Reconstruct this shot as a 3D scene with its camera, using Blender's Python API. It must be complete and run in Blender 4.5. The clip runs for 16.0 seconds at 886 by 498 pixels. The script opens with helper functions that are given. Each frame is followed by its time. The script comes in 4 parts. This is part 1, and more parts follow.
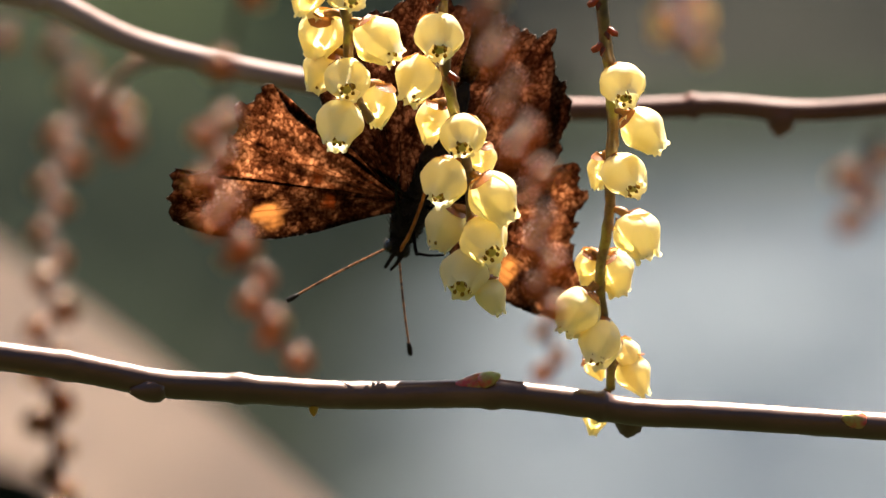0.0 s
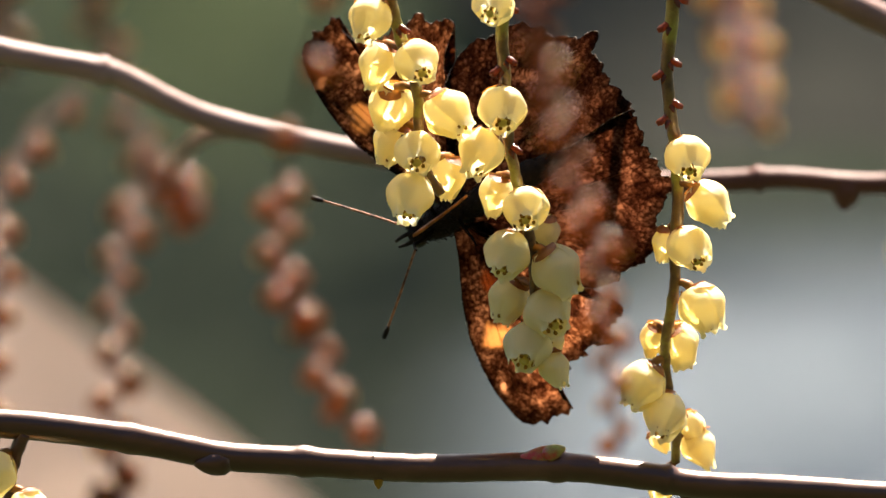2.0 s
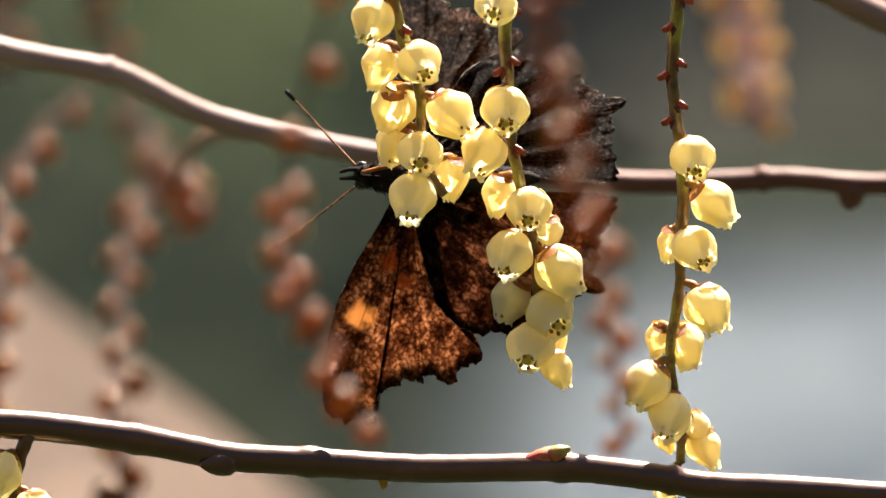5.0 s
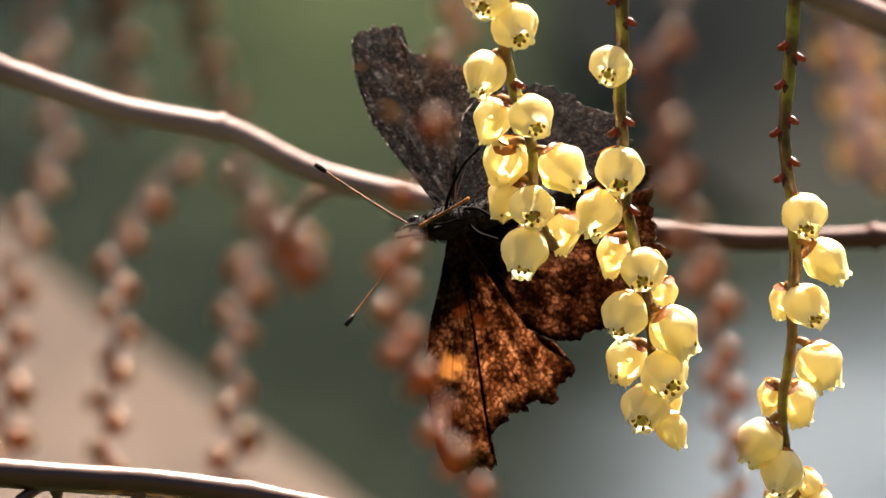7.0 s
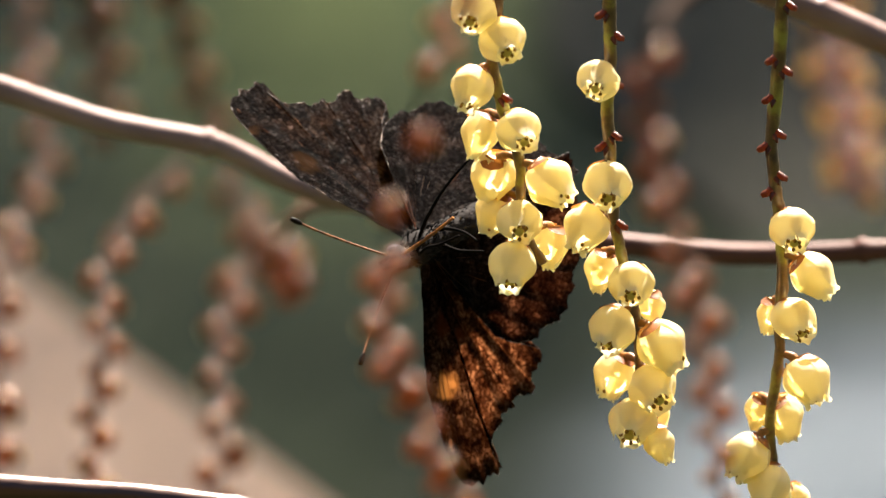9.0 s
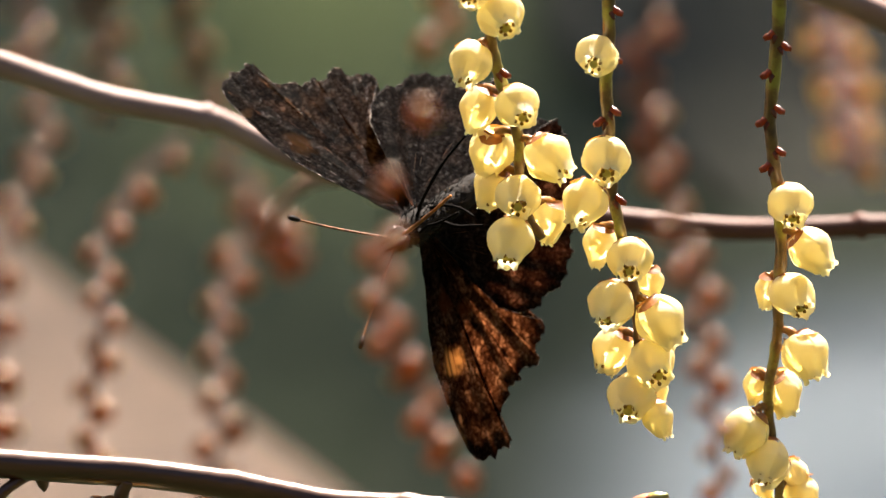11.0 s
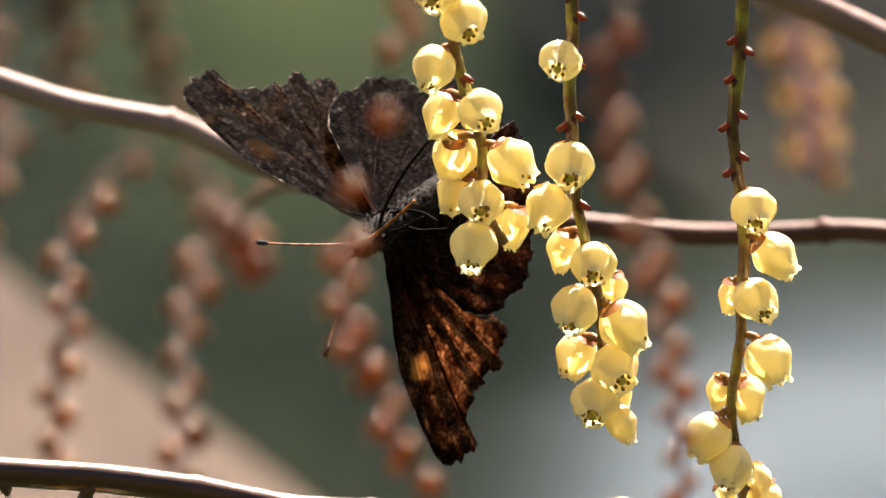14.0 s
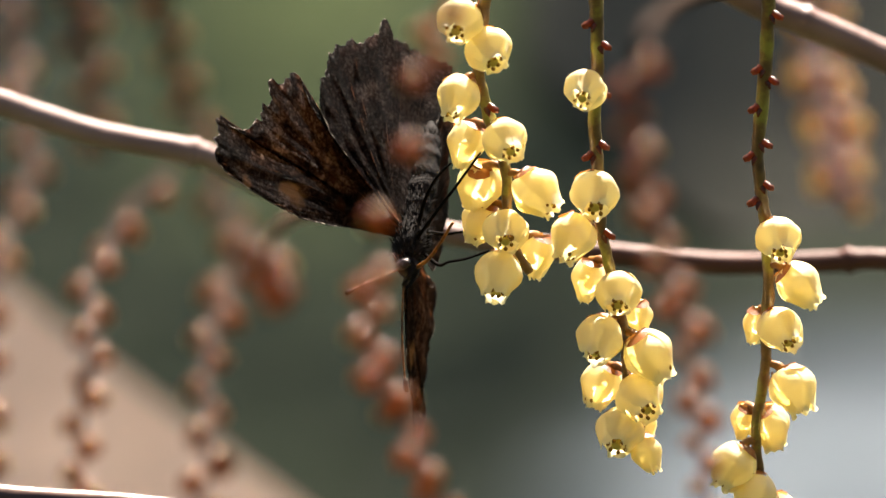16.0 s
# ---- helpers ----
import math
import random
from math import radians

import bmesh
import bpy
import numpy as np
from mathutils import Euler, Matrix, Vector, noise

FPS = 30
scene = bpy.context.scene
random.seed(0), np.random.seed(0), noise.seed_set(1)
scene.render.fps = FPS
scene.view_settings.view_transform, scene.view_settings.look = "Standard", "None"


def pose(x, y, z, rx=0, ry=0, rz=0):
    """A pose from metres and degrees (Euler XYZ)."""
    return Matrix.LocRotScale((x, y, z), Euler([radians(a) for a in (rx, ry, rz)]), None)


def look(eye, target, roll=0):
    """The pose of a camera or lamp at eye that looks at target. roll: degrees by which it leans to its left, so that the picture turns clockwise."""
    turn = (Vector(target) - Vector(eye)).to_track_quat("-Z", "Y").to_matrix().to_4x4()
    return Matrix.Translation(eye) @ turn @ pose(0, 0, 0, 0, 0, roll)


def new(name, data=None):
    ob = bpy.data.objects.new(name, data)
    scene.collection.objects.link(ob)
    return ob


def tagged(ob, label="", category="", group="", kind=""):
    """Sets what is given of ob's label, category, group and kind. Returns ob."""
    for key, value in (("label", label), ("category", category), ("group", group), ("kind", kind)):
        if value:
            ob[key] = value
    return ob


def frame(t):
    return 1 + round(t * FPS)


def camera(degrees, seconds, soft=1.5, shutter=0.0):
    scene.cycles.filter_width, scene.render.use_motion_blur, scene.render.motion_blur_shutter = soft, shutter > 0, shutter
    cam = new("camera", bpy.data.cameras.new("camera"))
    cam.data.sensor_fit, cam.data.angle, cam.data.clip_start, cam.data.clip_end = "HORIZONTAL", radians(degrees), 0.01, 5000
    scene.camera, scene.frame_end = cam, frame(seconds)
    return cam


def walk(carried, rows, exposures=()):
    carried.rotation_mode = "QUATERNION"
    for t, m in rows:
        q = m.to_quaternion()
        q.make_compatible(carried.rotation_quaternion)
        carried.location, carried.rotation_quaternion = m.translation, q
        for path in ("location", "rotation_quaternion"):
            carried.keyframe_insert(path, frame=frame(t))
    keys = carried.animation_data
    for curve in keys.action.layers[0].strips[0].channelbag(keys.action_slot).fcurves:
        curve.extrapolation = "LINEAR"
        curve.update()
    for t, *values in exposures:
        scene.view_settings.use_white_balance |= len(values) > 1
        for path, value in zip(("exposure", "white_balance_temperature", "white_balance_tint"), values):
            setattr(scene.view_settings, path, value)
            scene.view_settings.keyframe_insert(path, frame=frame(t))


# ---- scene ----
# A shrub with hanging flower racemes and a butterfly, filmed with a long lens from one spot.
# Plan units: one unit is 1/784 of the half width of the view at 1 m (about 0.065 mm).
FOV = 5.8
K = math.tan(radians(FOV / 2)) / 784
TILT = 22.0
BASE = pose(0, 0, 0.85, 90 - TILT, 0, 0)
AXES = BASE.to_3x3()

cam = camera(FOV, 16.0, 1.5)
cam.data.dof.use_dof = True
cam.data.dof.focus_distance = 1.0
cam.data.dof.aperture_fstop = 34.0

# seconds, pan and tilt in plan units
PAN = [(0, -322, -231), (0.5, -302, -225), (1, -306, -212), (1.5, -242, -206), (2, -207, -102), (2.5, -179, -60),
       (3, -222, -50), (3.5, -222, -44.5), (3.7, -244, -50), (4.7, -215, -95), (5.8, -166, -120), (6, -159, -127), (6.5, -23.5, -70), (7, 0, 0),
       (7.5, 4.6, 9.2), (8, -23, 24.5), (8.5, -11, 24), (9, -22, 25.5), (9.2, -29, -8), (10.2, -27, -14), (11.3, -24.5, -26),
       (11.5, -69, -45), (12, -48, -88), (12.5, 70, -85), (13, 72, -58), (13.5, -78, -21), (14, -90, -9.5),
       (14.5, -118, -17), (15, -106, 2), (15.5, -61, 1.5), (16, -46.5, 42)]
walk(cam, [(t, BASE @ pose(0, 0, 0, math.degrees(dy * K), math.degrees(dx * K), 0)) for t, dx, dy in PAN])

# ---- light ----
SUN_HIGH, SUN_SIDE = 42.0, 12.0
sun = new("sun", bpy.data.lights.new("sun", "SUN"))
sun.data.energy, sun.data.angle, sun.data.color = 5.0, radians(0.53), (1.0, 0.89, 0.77)
to_sun = Vector((math.sin(radians(SUN_SIDE)) * math.cos(radians(SUN_HIGH)), math.cos(radians(SUN_SIDE)) * math.cos(radians(SUN_HIGH)), math.sin(radians(SUN_HIGH))))
sun.matrix_world = look((0, 0, 0), -to_sun)
world = bpy.data.worlds.new("sky")
scene.world = world
world.use_nodes = True
sky = world.node_tree.nodes.new("ShaderNodeTexSky")
sky.sky_type, sky.sun_disc = "NISHITA", False
sky.sun_elevation, sky.sun_rotation = radians(SUN_HIGH), radians(SUN_SIDE)
world.node_tree.nodes["Background"].inputs[1].default_value = 0.03
world.node_tree.links.new(sky.outputs[0], world.node_tree.nodes["Background"].inputs[0])
scene.view_settings.exposure = 2.5


# ---- materials ----
def nodes_of(name):
    m = bpy.data.materials.new(name)
    m.use_nodes = True
    t = m.node_tree
    t.nodes.clear()
    return m, t


def node(t, kind, **values):
    n = t.nodes.new(kind)
    for key, value in values.items():
        n.inputs[key.replace("_", " ")].default_value = value
    return n


def ramp(t, source, stops):
    r = t.nodes.new("ShaderNodeValToRGB")
    while len(r.color_ramp.elements) < len(stops):
        r.color_ramp.elements.new(0.5)
    for e, (p, c) in zip(r.color_ramp.elements, stops):
        e.position, e.color = p, (*c, 1)
    t.links.new(source, r.inputs[0])
    return r.outputs[0]


def surface(name, stops, scale, rough=0.5, bump=0.3, bump_scale=None, thin=0.0, thin_color=None, stretch=(1, 1, 1), vary=0.0, spec=0.5, coat=0.0, coat_rough=0.36, ior=1.5, sheen=(1, 1, 1), other=None, change=(0, 1)):
    """Noise-coloured surface with fine relief; thin: the share of light that passes through; other: the colours it changes to along x."""
    m, t = nodes_of(name)
    co = t.nodes.new("ShaderNodeTexCoord")
    mp = node(t, "ShaderNodeMapping", Scale=stretch)
    t.links.new(co.outputs["Object"], mp.inputs[0])
    big = node(t, "ShaderNodeTexNoise", Scale=scale, Detail=6.0, Roughness=0.62)
    t.links.new(mp.outputs[0], big.inputs["Vector"])
    color = ramp(t, big.outputs["Fac"], stops)
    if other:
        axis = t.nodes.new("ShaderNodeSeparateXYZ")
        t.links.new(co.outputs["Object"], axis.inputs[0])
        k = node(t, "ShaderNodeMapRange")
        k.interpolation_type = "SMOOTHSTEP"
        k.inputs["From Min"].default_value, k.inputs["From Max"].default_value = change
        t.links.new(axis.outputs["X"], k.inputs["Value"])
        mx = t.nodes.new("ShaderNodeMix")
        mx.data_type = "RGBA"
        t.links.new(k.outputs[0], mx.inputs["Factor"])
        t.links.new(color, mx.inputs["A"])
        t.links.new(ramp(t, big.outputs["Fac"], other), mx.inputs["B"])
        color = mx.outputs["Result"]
    if vary:
        info = t.nodes.new("ShaderNodeObjectInfo")
        hsv = node(t, "ShaderNodeHueSaturation")
        rng = node(t, "ShaderNodeMapRange")
        rng.inputs["To Min"].default_value, rng.inputs["To Max"].default_value = 1 - vary, 1 + vary
        t.links.new(info.outputs["Random"], rng.inputs["Value"])
        t.links.new(rng.outputs[0], hsv.inputs["Value"])
        t.links.new(color, hsv.inputs["Color"])
        color = hsv.outputs[0]
    p = node(t, "ShaderNodeBsdfPrincipled", Roughness=rough)
    p.inputs["Specular IOR Level"].default_value = spec
    p.inputs["Coat Weight"].default_value = coat
    p.inputs["Coat Roughness"].default_value = coat_rough
    p.inputs["IOR"].default_value = ior
    p.inputs["Specular Tint"].default_value = (*sheen, 1)
    t.links.new(color, p.inputs["Base Color"])
    fine = node(t, "ShaderNodeTexNoise", Scale=bump_scale or scale * 6, Detail=4.0)
    t.links.new(mp.outputs[0], fine.inputs["Vector"])
    bmp = node(t, "ShaderNodeBump", Strength=bump, Distance=0.0002)
    t.links.new(fine.outputs["Fac"], bmp.inputs["Height"])
    t.links.new(bmp.outputs[0], p.inputs["Normal"])
    out = t.nodes.new("ShaderNodeOutputMaterial")
    if thin:
        tr = t.nodes.new("ShaderNodeBsdfTranslucent")
        if thin_color:
            tr.inputs[0].default_value = (*thin_color, 1)
        else:
            t.links.new(color, tr.inputs[0])
        mix = node(t, "ShaderNodeMixShader", Fac=thin)
        t.links.new(p.outputs[0], mix.inputs[1])
        t.links.new(tr.outputs[0], mix.inputs[2])
        t.links.new(mix.outputs[0], out.inputs[0])
    else:
        t.links.new(p.outputs[0], out.inputs[0])
    return m


def math_node(t, op, a, b=None, c=None):
    n = t.nodes.new("ShaderNodeMath")
    n.operation = op
    for k, q in enumerate((a, b, c)):
        if q is None:
            continue
        if isinstance(q, (int, float)):
            n.inputs[k].default_value = q
        else:
            t.links.new(q, n.inputs[k])
    return n.outputs[0]


def smooth_step(t, source, low, high, to_low=0.0, to_high=1.0):
    n = node(t, "ShaderNodeMapRange")
    n.interpolation_type = "SMOOTHSTEP"
    n.inputs["From Min"].default_value, n.inputs["From Max"].default_value = low, high
    n.inputs["To Min"].default_value, n.inputs["To Max"].default_value = to_low, to_high
    t.links.new(source, n.inputs["Value"])
    return n.outputs[0]


def scaled(t, color, factor):
    n = node(t, "ShaderNodeVectorMath")
    n.operation = "SCALE"
    t.links.new(color, n.inputs[0])
    t.links.new(factor, n.inputs["Scale"])
    return n.outputs[0]


def wing_surface(name, spots, reach=(90, 250), glow_stops=None):
    """Bark-like underside: dark scales in ripples along the veins, rust mottling that lets light through, a dark inner part."""
    m, t = nodes_of(name)
    co = t.nodes.new("ShaderNodeTexCoord")
    axis = t.nodes.new("ShaderNodeSeparateXYZ")
    t.links.new(co.outputs["Object"], axis.inputs[0])
    far = node(t, "ShaderNodeVectorMath")
    far.operation = "LENGTH"
    t.links.new(co.outputs["Object"], far.inputs[0])
    span = math_node(t, "DIVIDE", far.outputs["Value"], K)
    turn = math_node(t, "ARCTAN2", axis.outputs["X"], math_node(t, "ABSOLUTE", axis.outputs["Y"]))
    big = node(t, "ShaderNodeTexNoise", Scale=330.0, Detail=4.0, Roughness=0.6, Distortion=0.4)
    mid = node(t, "ShaderNodeTexNoise", Scale=2100.0, Detail=6.0, Roughness=0.8)
    net = node(t, "ShaderNodeTexVoronoi", Scale=1250.0)
    net.feature = "DISTANCE_TO_EDGE"
    for n in (big, mid):
        t.links.new(co.outputs["Object"], n.inputs["Vector"])
    warp = node(t, "ShaderNodeVectorMath")
    warp.operation = "MULTIPLY_ADD"
    warp.inputs[1].default_value = (0.0012, 0.0012, 0)
    t.links.new(mid.outputs["Color"], warp.inputs[0])
    t.links.new(co.outputs["Object"], warp.inputs[2])
    t.links.new(warp.outputs[0], net.inputs["Vector"])
    ray = t.nodes.new("ShaderNodeCombineXYZ")
    t.links.new(math_node(t, "MULTIPLY", turn, 26.0), ray.inputs[0])
    t.links.new(math_node(t, "MULTIPLY", span, 0.035), ray.inputs[1])
    ripple = node(t, "ShaderNodeTexNoise", Scale=1.0, Detail=3.0, Roughness=0.6)
    t.links.new(ray.outputs[0], ripple.inputs["Vector"])
    rim = t.nodes.new("ShaderNodeAttribute")
    rim.attribute_name = "rim"
    rim = math_node(t, "MULTIPLY_ADD", math_node(t, "SUBTRACT", big.outputs["Fac"], 0.5), 0.12, rim.outputs["Fac"])
    vein = smooth_step(t, math_node(t, "SINE", math_node(t, "MULTIPLY", turn, 30.0)), 0.8, 1.0, 1.0, 0.2)
    s = math_node(t, "MULTIPLY", big.outputs["Fac"], 0.4)
    s = math_node(t, "MULTIPLY_ADD", mid.outputs["Fac"], 0.45, s)
    s = math_node(t, "MULTIPLY_ADD", ripple.outputs["Fac"], 0.15, s)
    s = math_node(t, "MULTIPLY_ADD", smooth_step(t, net.outputs["Distance"], 0.0, 0.22), 0.06, math_node(t, "SUBTRACT", s, 0.04))
    face = ramp(t, s, [(0.44, (0.0026, 0.0021, 0.0021)), (0.53, (0.0105, 0.0075, 0.0068)), (0.59, (0.046, 0.033, 0.03)), (0.66, (0.38, 0.29, 0.25))])
    face = scaled(t, face, math_node(t, "MULTIPLY", vein, smooth_step(t, rim, 0.9, 0.97, 1.0, 0.25)))
    glow = ramp(t, s, glow_stops or [(0.4, (0.09, 0.038, 0.02)), (0.5, (0.33, 0.17, 0.093)), (0.59, (0.9, 0.56, 0.35))])
    # the inner part is darker, with an uneven border and rust patches left in it
    edge = math_node(t, "MULTIPLY_ADD", math_node(t, "SUBTRACT", big.outputs["Fac"], 0.5), 260.0, span)
    glow = scaled(t, glow, math_node(t, "MULTIPLY", smooth_step(t, edge, reach[0], reach[1], 0.5, 1.0), smooth_step(t, rim, 0.88, 0.99, 1.0, 0.5)))
    if spots:
        glow = scaled(t, glow, smooth_step(t, axis.outputs["X"], -45 * K, 5 * K, 1.0, 0.5))
    # pale patches of the pattern
    for (x, y, r, color) in spots:
        d = node(t, "ShaderNodeVectorMath")
        d.operation = "DISTANCE"
        w = node(t, "ShaderNodeVectorMath")
        w.operation = "MULTIPLY_ADD"
        w.inputs[1].default_value = (0.005, 0.005, 0)
        t.links.new(big.outputs["Color"], w.inputs[0])
        t.links.new(co.outputs["Object"], w.inputs[2])
        t.links.new(w.outputs[0], d.inputs[0])
        d.inputs[1].default_value = (x * K + 0.0025, y * K + 0.0025, 0)
        mx = t.nodes.new("ShaderNodeMix")
        mx.data_type = "RGBA"
        t.links.new(smooth_step(t, d.outputs["Value"], r * K * 1.1, r * K * 0.4, 0.0, 0.75), mx.inputs["Factor"])
        t.links.new(glow, mx.inputs["A"])
        mx.inputs["B"].default_value = (*color, 1)
        glow = mx.outputs["Result"]
    p = node(t, "ShaderNodeBsdfPrincipled", Roughness=0.36)
    t.links.new(smooth_step(t, mid.outputs["Fac"], 0.54, 0.66, 0.015, 0.52), p.inputs["Specular IOR Level"])
    p.inputs["Specular Tint"].default_value = (1.0, 0.72, 0.6, 1)
    t.links.new(face, p.inputs["Base Color"])
    relief = math_node(t, "MULTIPLY_ADD", ripple.outputs["Fac"], 1.2, mid.outputs["Fac"])
    bmp = node(t, "ShaderNodeBump", Strength=1.0, Distance=0.0006)
    t.links.new(relief, bmp.inputs["Height"])
    t.links.new(bmp.outputs[0], p.inputs["Normal"])
    tr = t.nodes.new("ShaderNodeBsdfTranslucent")
    t.links.new(glow, tr.inputs[0])
    mix = node(t, "ShaderNodeMixShader", Fac=0.66)
    t.links.new(p.outputs[0], mix.inputs[1])
    t.links.new(tr.outputs[0], mix.inputs[2])
    out = t.nodes.new("ShaderNodeOutputMaterial")
    t.links.new(mix.outputs[0], out.inputs[0])
    return m


PETAL = surface("petal", [(0.3, (0.95, 0.89, 0.56)), (0.7, (0.98, 0.94, 0.74))], 260, 0.45, 0.4, 1100, 0.55, (1.0, 0.885, 0.46), vary=0.05, spec=0.4)
SEPAL = surface("sepal", [(0.35, (0.1, 0.026, 0.006)), (0.7, (0.3, 0.11, 0.022))], 700, 0.4, 0.3, thin=0.2, thin_color=(0.6, 0.22, 0.03))
PEDICEL = surface("pedicel", [(0.3, (0.16, 0.05, 0.014)), (0.7, (0.34, 0.16, 0.03))], 600, 0.45, spec=0.3)
ANTHER = surface("anther", [(0.3, (0.2, 0.1, 0.018)), (0.7, (0.42, 0.25, 0.05))], 1500, 0.8, spec=0.1)
STIGMA = surface("stigma", [(0.3, (0.62, 0.5, 0.1)), (0.7, (0.8, 0.68, 0.2))], 1200, 0.7, spec=0.1, thin=0.3)
GREEN_STEM = surface("green_stem", [(0.36, (0.06, 0.02, 0.009)), (0.5, (0.19, 0.1, 0.022)), (0.62, (0.36, 0.31, 0.045))], 170, 0.4, 0.35, 900, coat=0.4)
SCAR = surface("scar", [(0.35, (0.02, 0.007, 0.004)), (0.65, (0.17, 0.05, 0.016))], 1500, 0.25, thin=0.2, thin_color=(0.9, 0.25, 0.06))
BARK = surface("bark", [(0.3, (0.03, 0.009, 0.006)), (0.55, (0.055, 0.018, 0.012)), (0.75, (0.12, 0.048, 0.032))], 240, 0.34, 0.12, 1500, stretch=(0.35, 1, 1), spec=0.75, ior=1.6, sheen=(1.0, 0.76, 0.62))
PALE_BARK = surface("pale_bark", [(0.3, (0.17, 0.09, 0.072)), (0.7, (0.33, 0.21, 0.175))], 160, 0.45, 0.3, stretch=(0.3, 1, 1), spec=0.4)
# pale pink on the left, changing to red-brown along x
RED_BARK = surface("pink_to_red_bark", [(0.3, (0.25, 0.15, 0.13)), (0.7, (0.42, 0.29, 0.255))], 160, 0.55, 0.3, stretch=(0.3, 1, 1), spec=0.2, other=[(0.3, (0.085, 0.033, 0.024)), (0.7, (0.2, 0.085, 0.06))], change=(-0.01, 0.03))
BUD_BROWN = surface("bud_brown", [(0.3, (0.028, 0.011, 0.0035)), (0.7, (0.06, 0.026, 0.0075))], 500, 0.24, 0.0, thin=0.38, thin_color=(0.68, 0.27, 0.042), vary=0.4, spec=0.7, ior=1.62, sheen=(1.0, 0.6, 0.36))
BUD_YELLOW = surface("bud_yellow", [(0.3, (0.34, 0.2, 0.02)), (0.7, (0.52, 0.34, 0.045))], 500, 0.28, 0.0, thin=0.5, thin_color=(0.8, 0.5, 0.07), spec=0.6, ior=1.5, sheen=(1.0, 0.85, 0.6))
BUD_RED = surface("bud_red", [(0.38, (0.5, 0.04, 0.04)), (0.5, (0.36, 0.22, 0.06)), (0.62, (0.42, 0.42, 0.1))], 330, 0.35, 0.2)
SPOTS = [(12, 248, 34, (1.0, 0.6, 0.28)), (34, 352, 14, (1.0, 0.62, 0.38)), (-6, 135, 24, (0.3, 0.12, 0.045)), (-45, 160, 18, (0.3, 0.12, 0.045))]
FORE = wing_surface("forewing", SPOTS)
FORE_RIGHT = wing_surface("forewing_right", [(x, -y, r, c) for x, y, r, c in SPOTS])
HIND = wing_surface("hindwing", [], (60, 330), [(0.4, (0.055, 0.024, 0.0135)), (0.5, (0.175, 0.085, 0.05)), (0.6, (0.52, 0.31, 0.2))])
VEIN = surface("vein", [(0.3, (0.008, 0.006, 0.005)), (0.7, (0.03, 0.021, 0.018))], 900, 0.6, spec=0.2, thin=0.7, thin_color=(0.6, 0.3, 0.15))
FUR = surface("fur", [(0.3, (0.003, 0.0021, 0.0017)), (0.7, (0.016, 0.0105, 0.0075))], 900, 0.85, 0.8, 2500, spec=0.15)
EYE = surface("eye", [(0.3, (0.01, 0.007, 0.006)), (0.7, (0.025, 0.017, 0.013))], 2500, 0.25, spec=0.3)
LEG = surface("leg", [(0.3, (0.002, 0.0013, 0.001)), (0.7, (0.006, 0.0035, 0.002))], 700, 0.8, spec=0.03)
TONGUE = surface("tongue", [(0.35, (0.11, 0.032, 0.004)), (0.65, (0.5, 0.17, 0.022))], 900, 0.35, spec=0.3)
FRINGE = surface("fringe", [(0.5, (0.015, 0.01, 0.008)), (0.62, (0.45, 0.35, 0.29))], 800, 0.7, spec=0.1)
FEELER = surface("feeler", [(0.4, (0.08, 0.029, 0.011)), (0.6, (0.36, 0.15, 0.056))], 900, 0.5, spec=0.2)
CLUB = surface("club", [(0.3, (0.006, 0.004, 0.003)), (0.7, (0.015, 0.009, 0.006))], 900, 0.6, spec=0.1)
DARK_GREEN = (0.0165, 0.0245, 0.0085)
LEAF = surface("leaf", [(0.3, (0.04, 0.06, 0.015)), (0.7, (0.07, 0.1, 0.03))], 20, 0.4, 0.2, thin=0.3)
SAND = surface("sand", [(0.3, (0.24, 0.165, 0.115)), (0.7, (0.31, 0.215, 0.152))], 5.0, 0.9, 0.5, 80, spec=0.2)
EARTH = surface("earth", [(0.3, (0.026, 0.0255, 0.0175)), (0.7, (0.036, 0.035, 0.024))], 4.0, 0.9, 0.5, 60, spec=0.1)
BROWN_STEM = surface("brown_stem", [(0.3, (0.13, 0.05, 0.022)), (0.7, (0.3, 0.13, 0.06))], 400, 0.4, spec=0.6)
DARK_STEM = surface("dark_stem", [(0.3, (0.0085, 0.0033, 0.0013)), (0.7, (0.022, 0.0088, 0.0032))], 600, 0.6, spec=0.03)


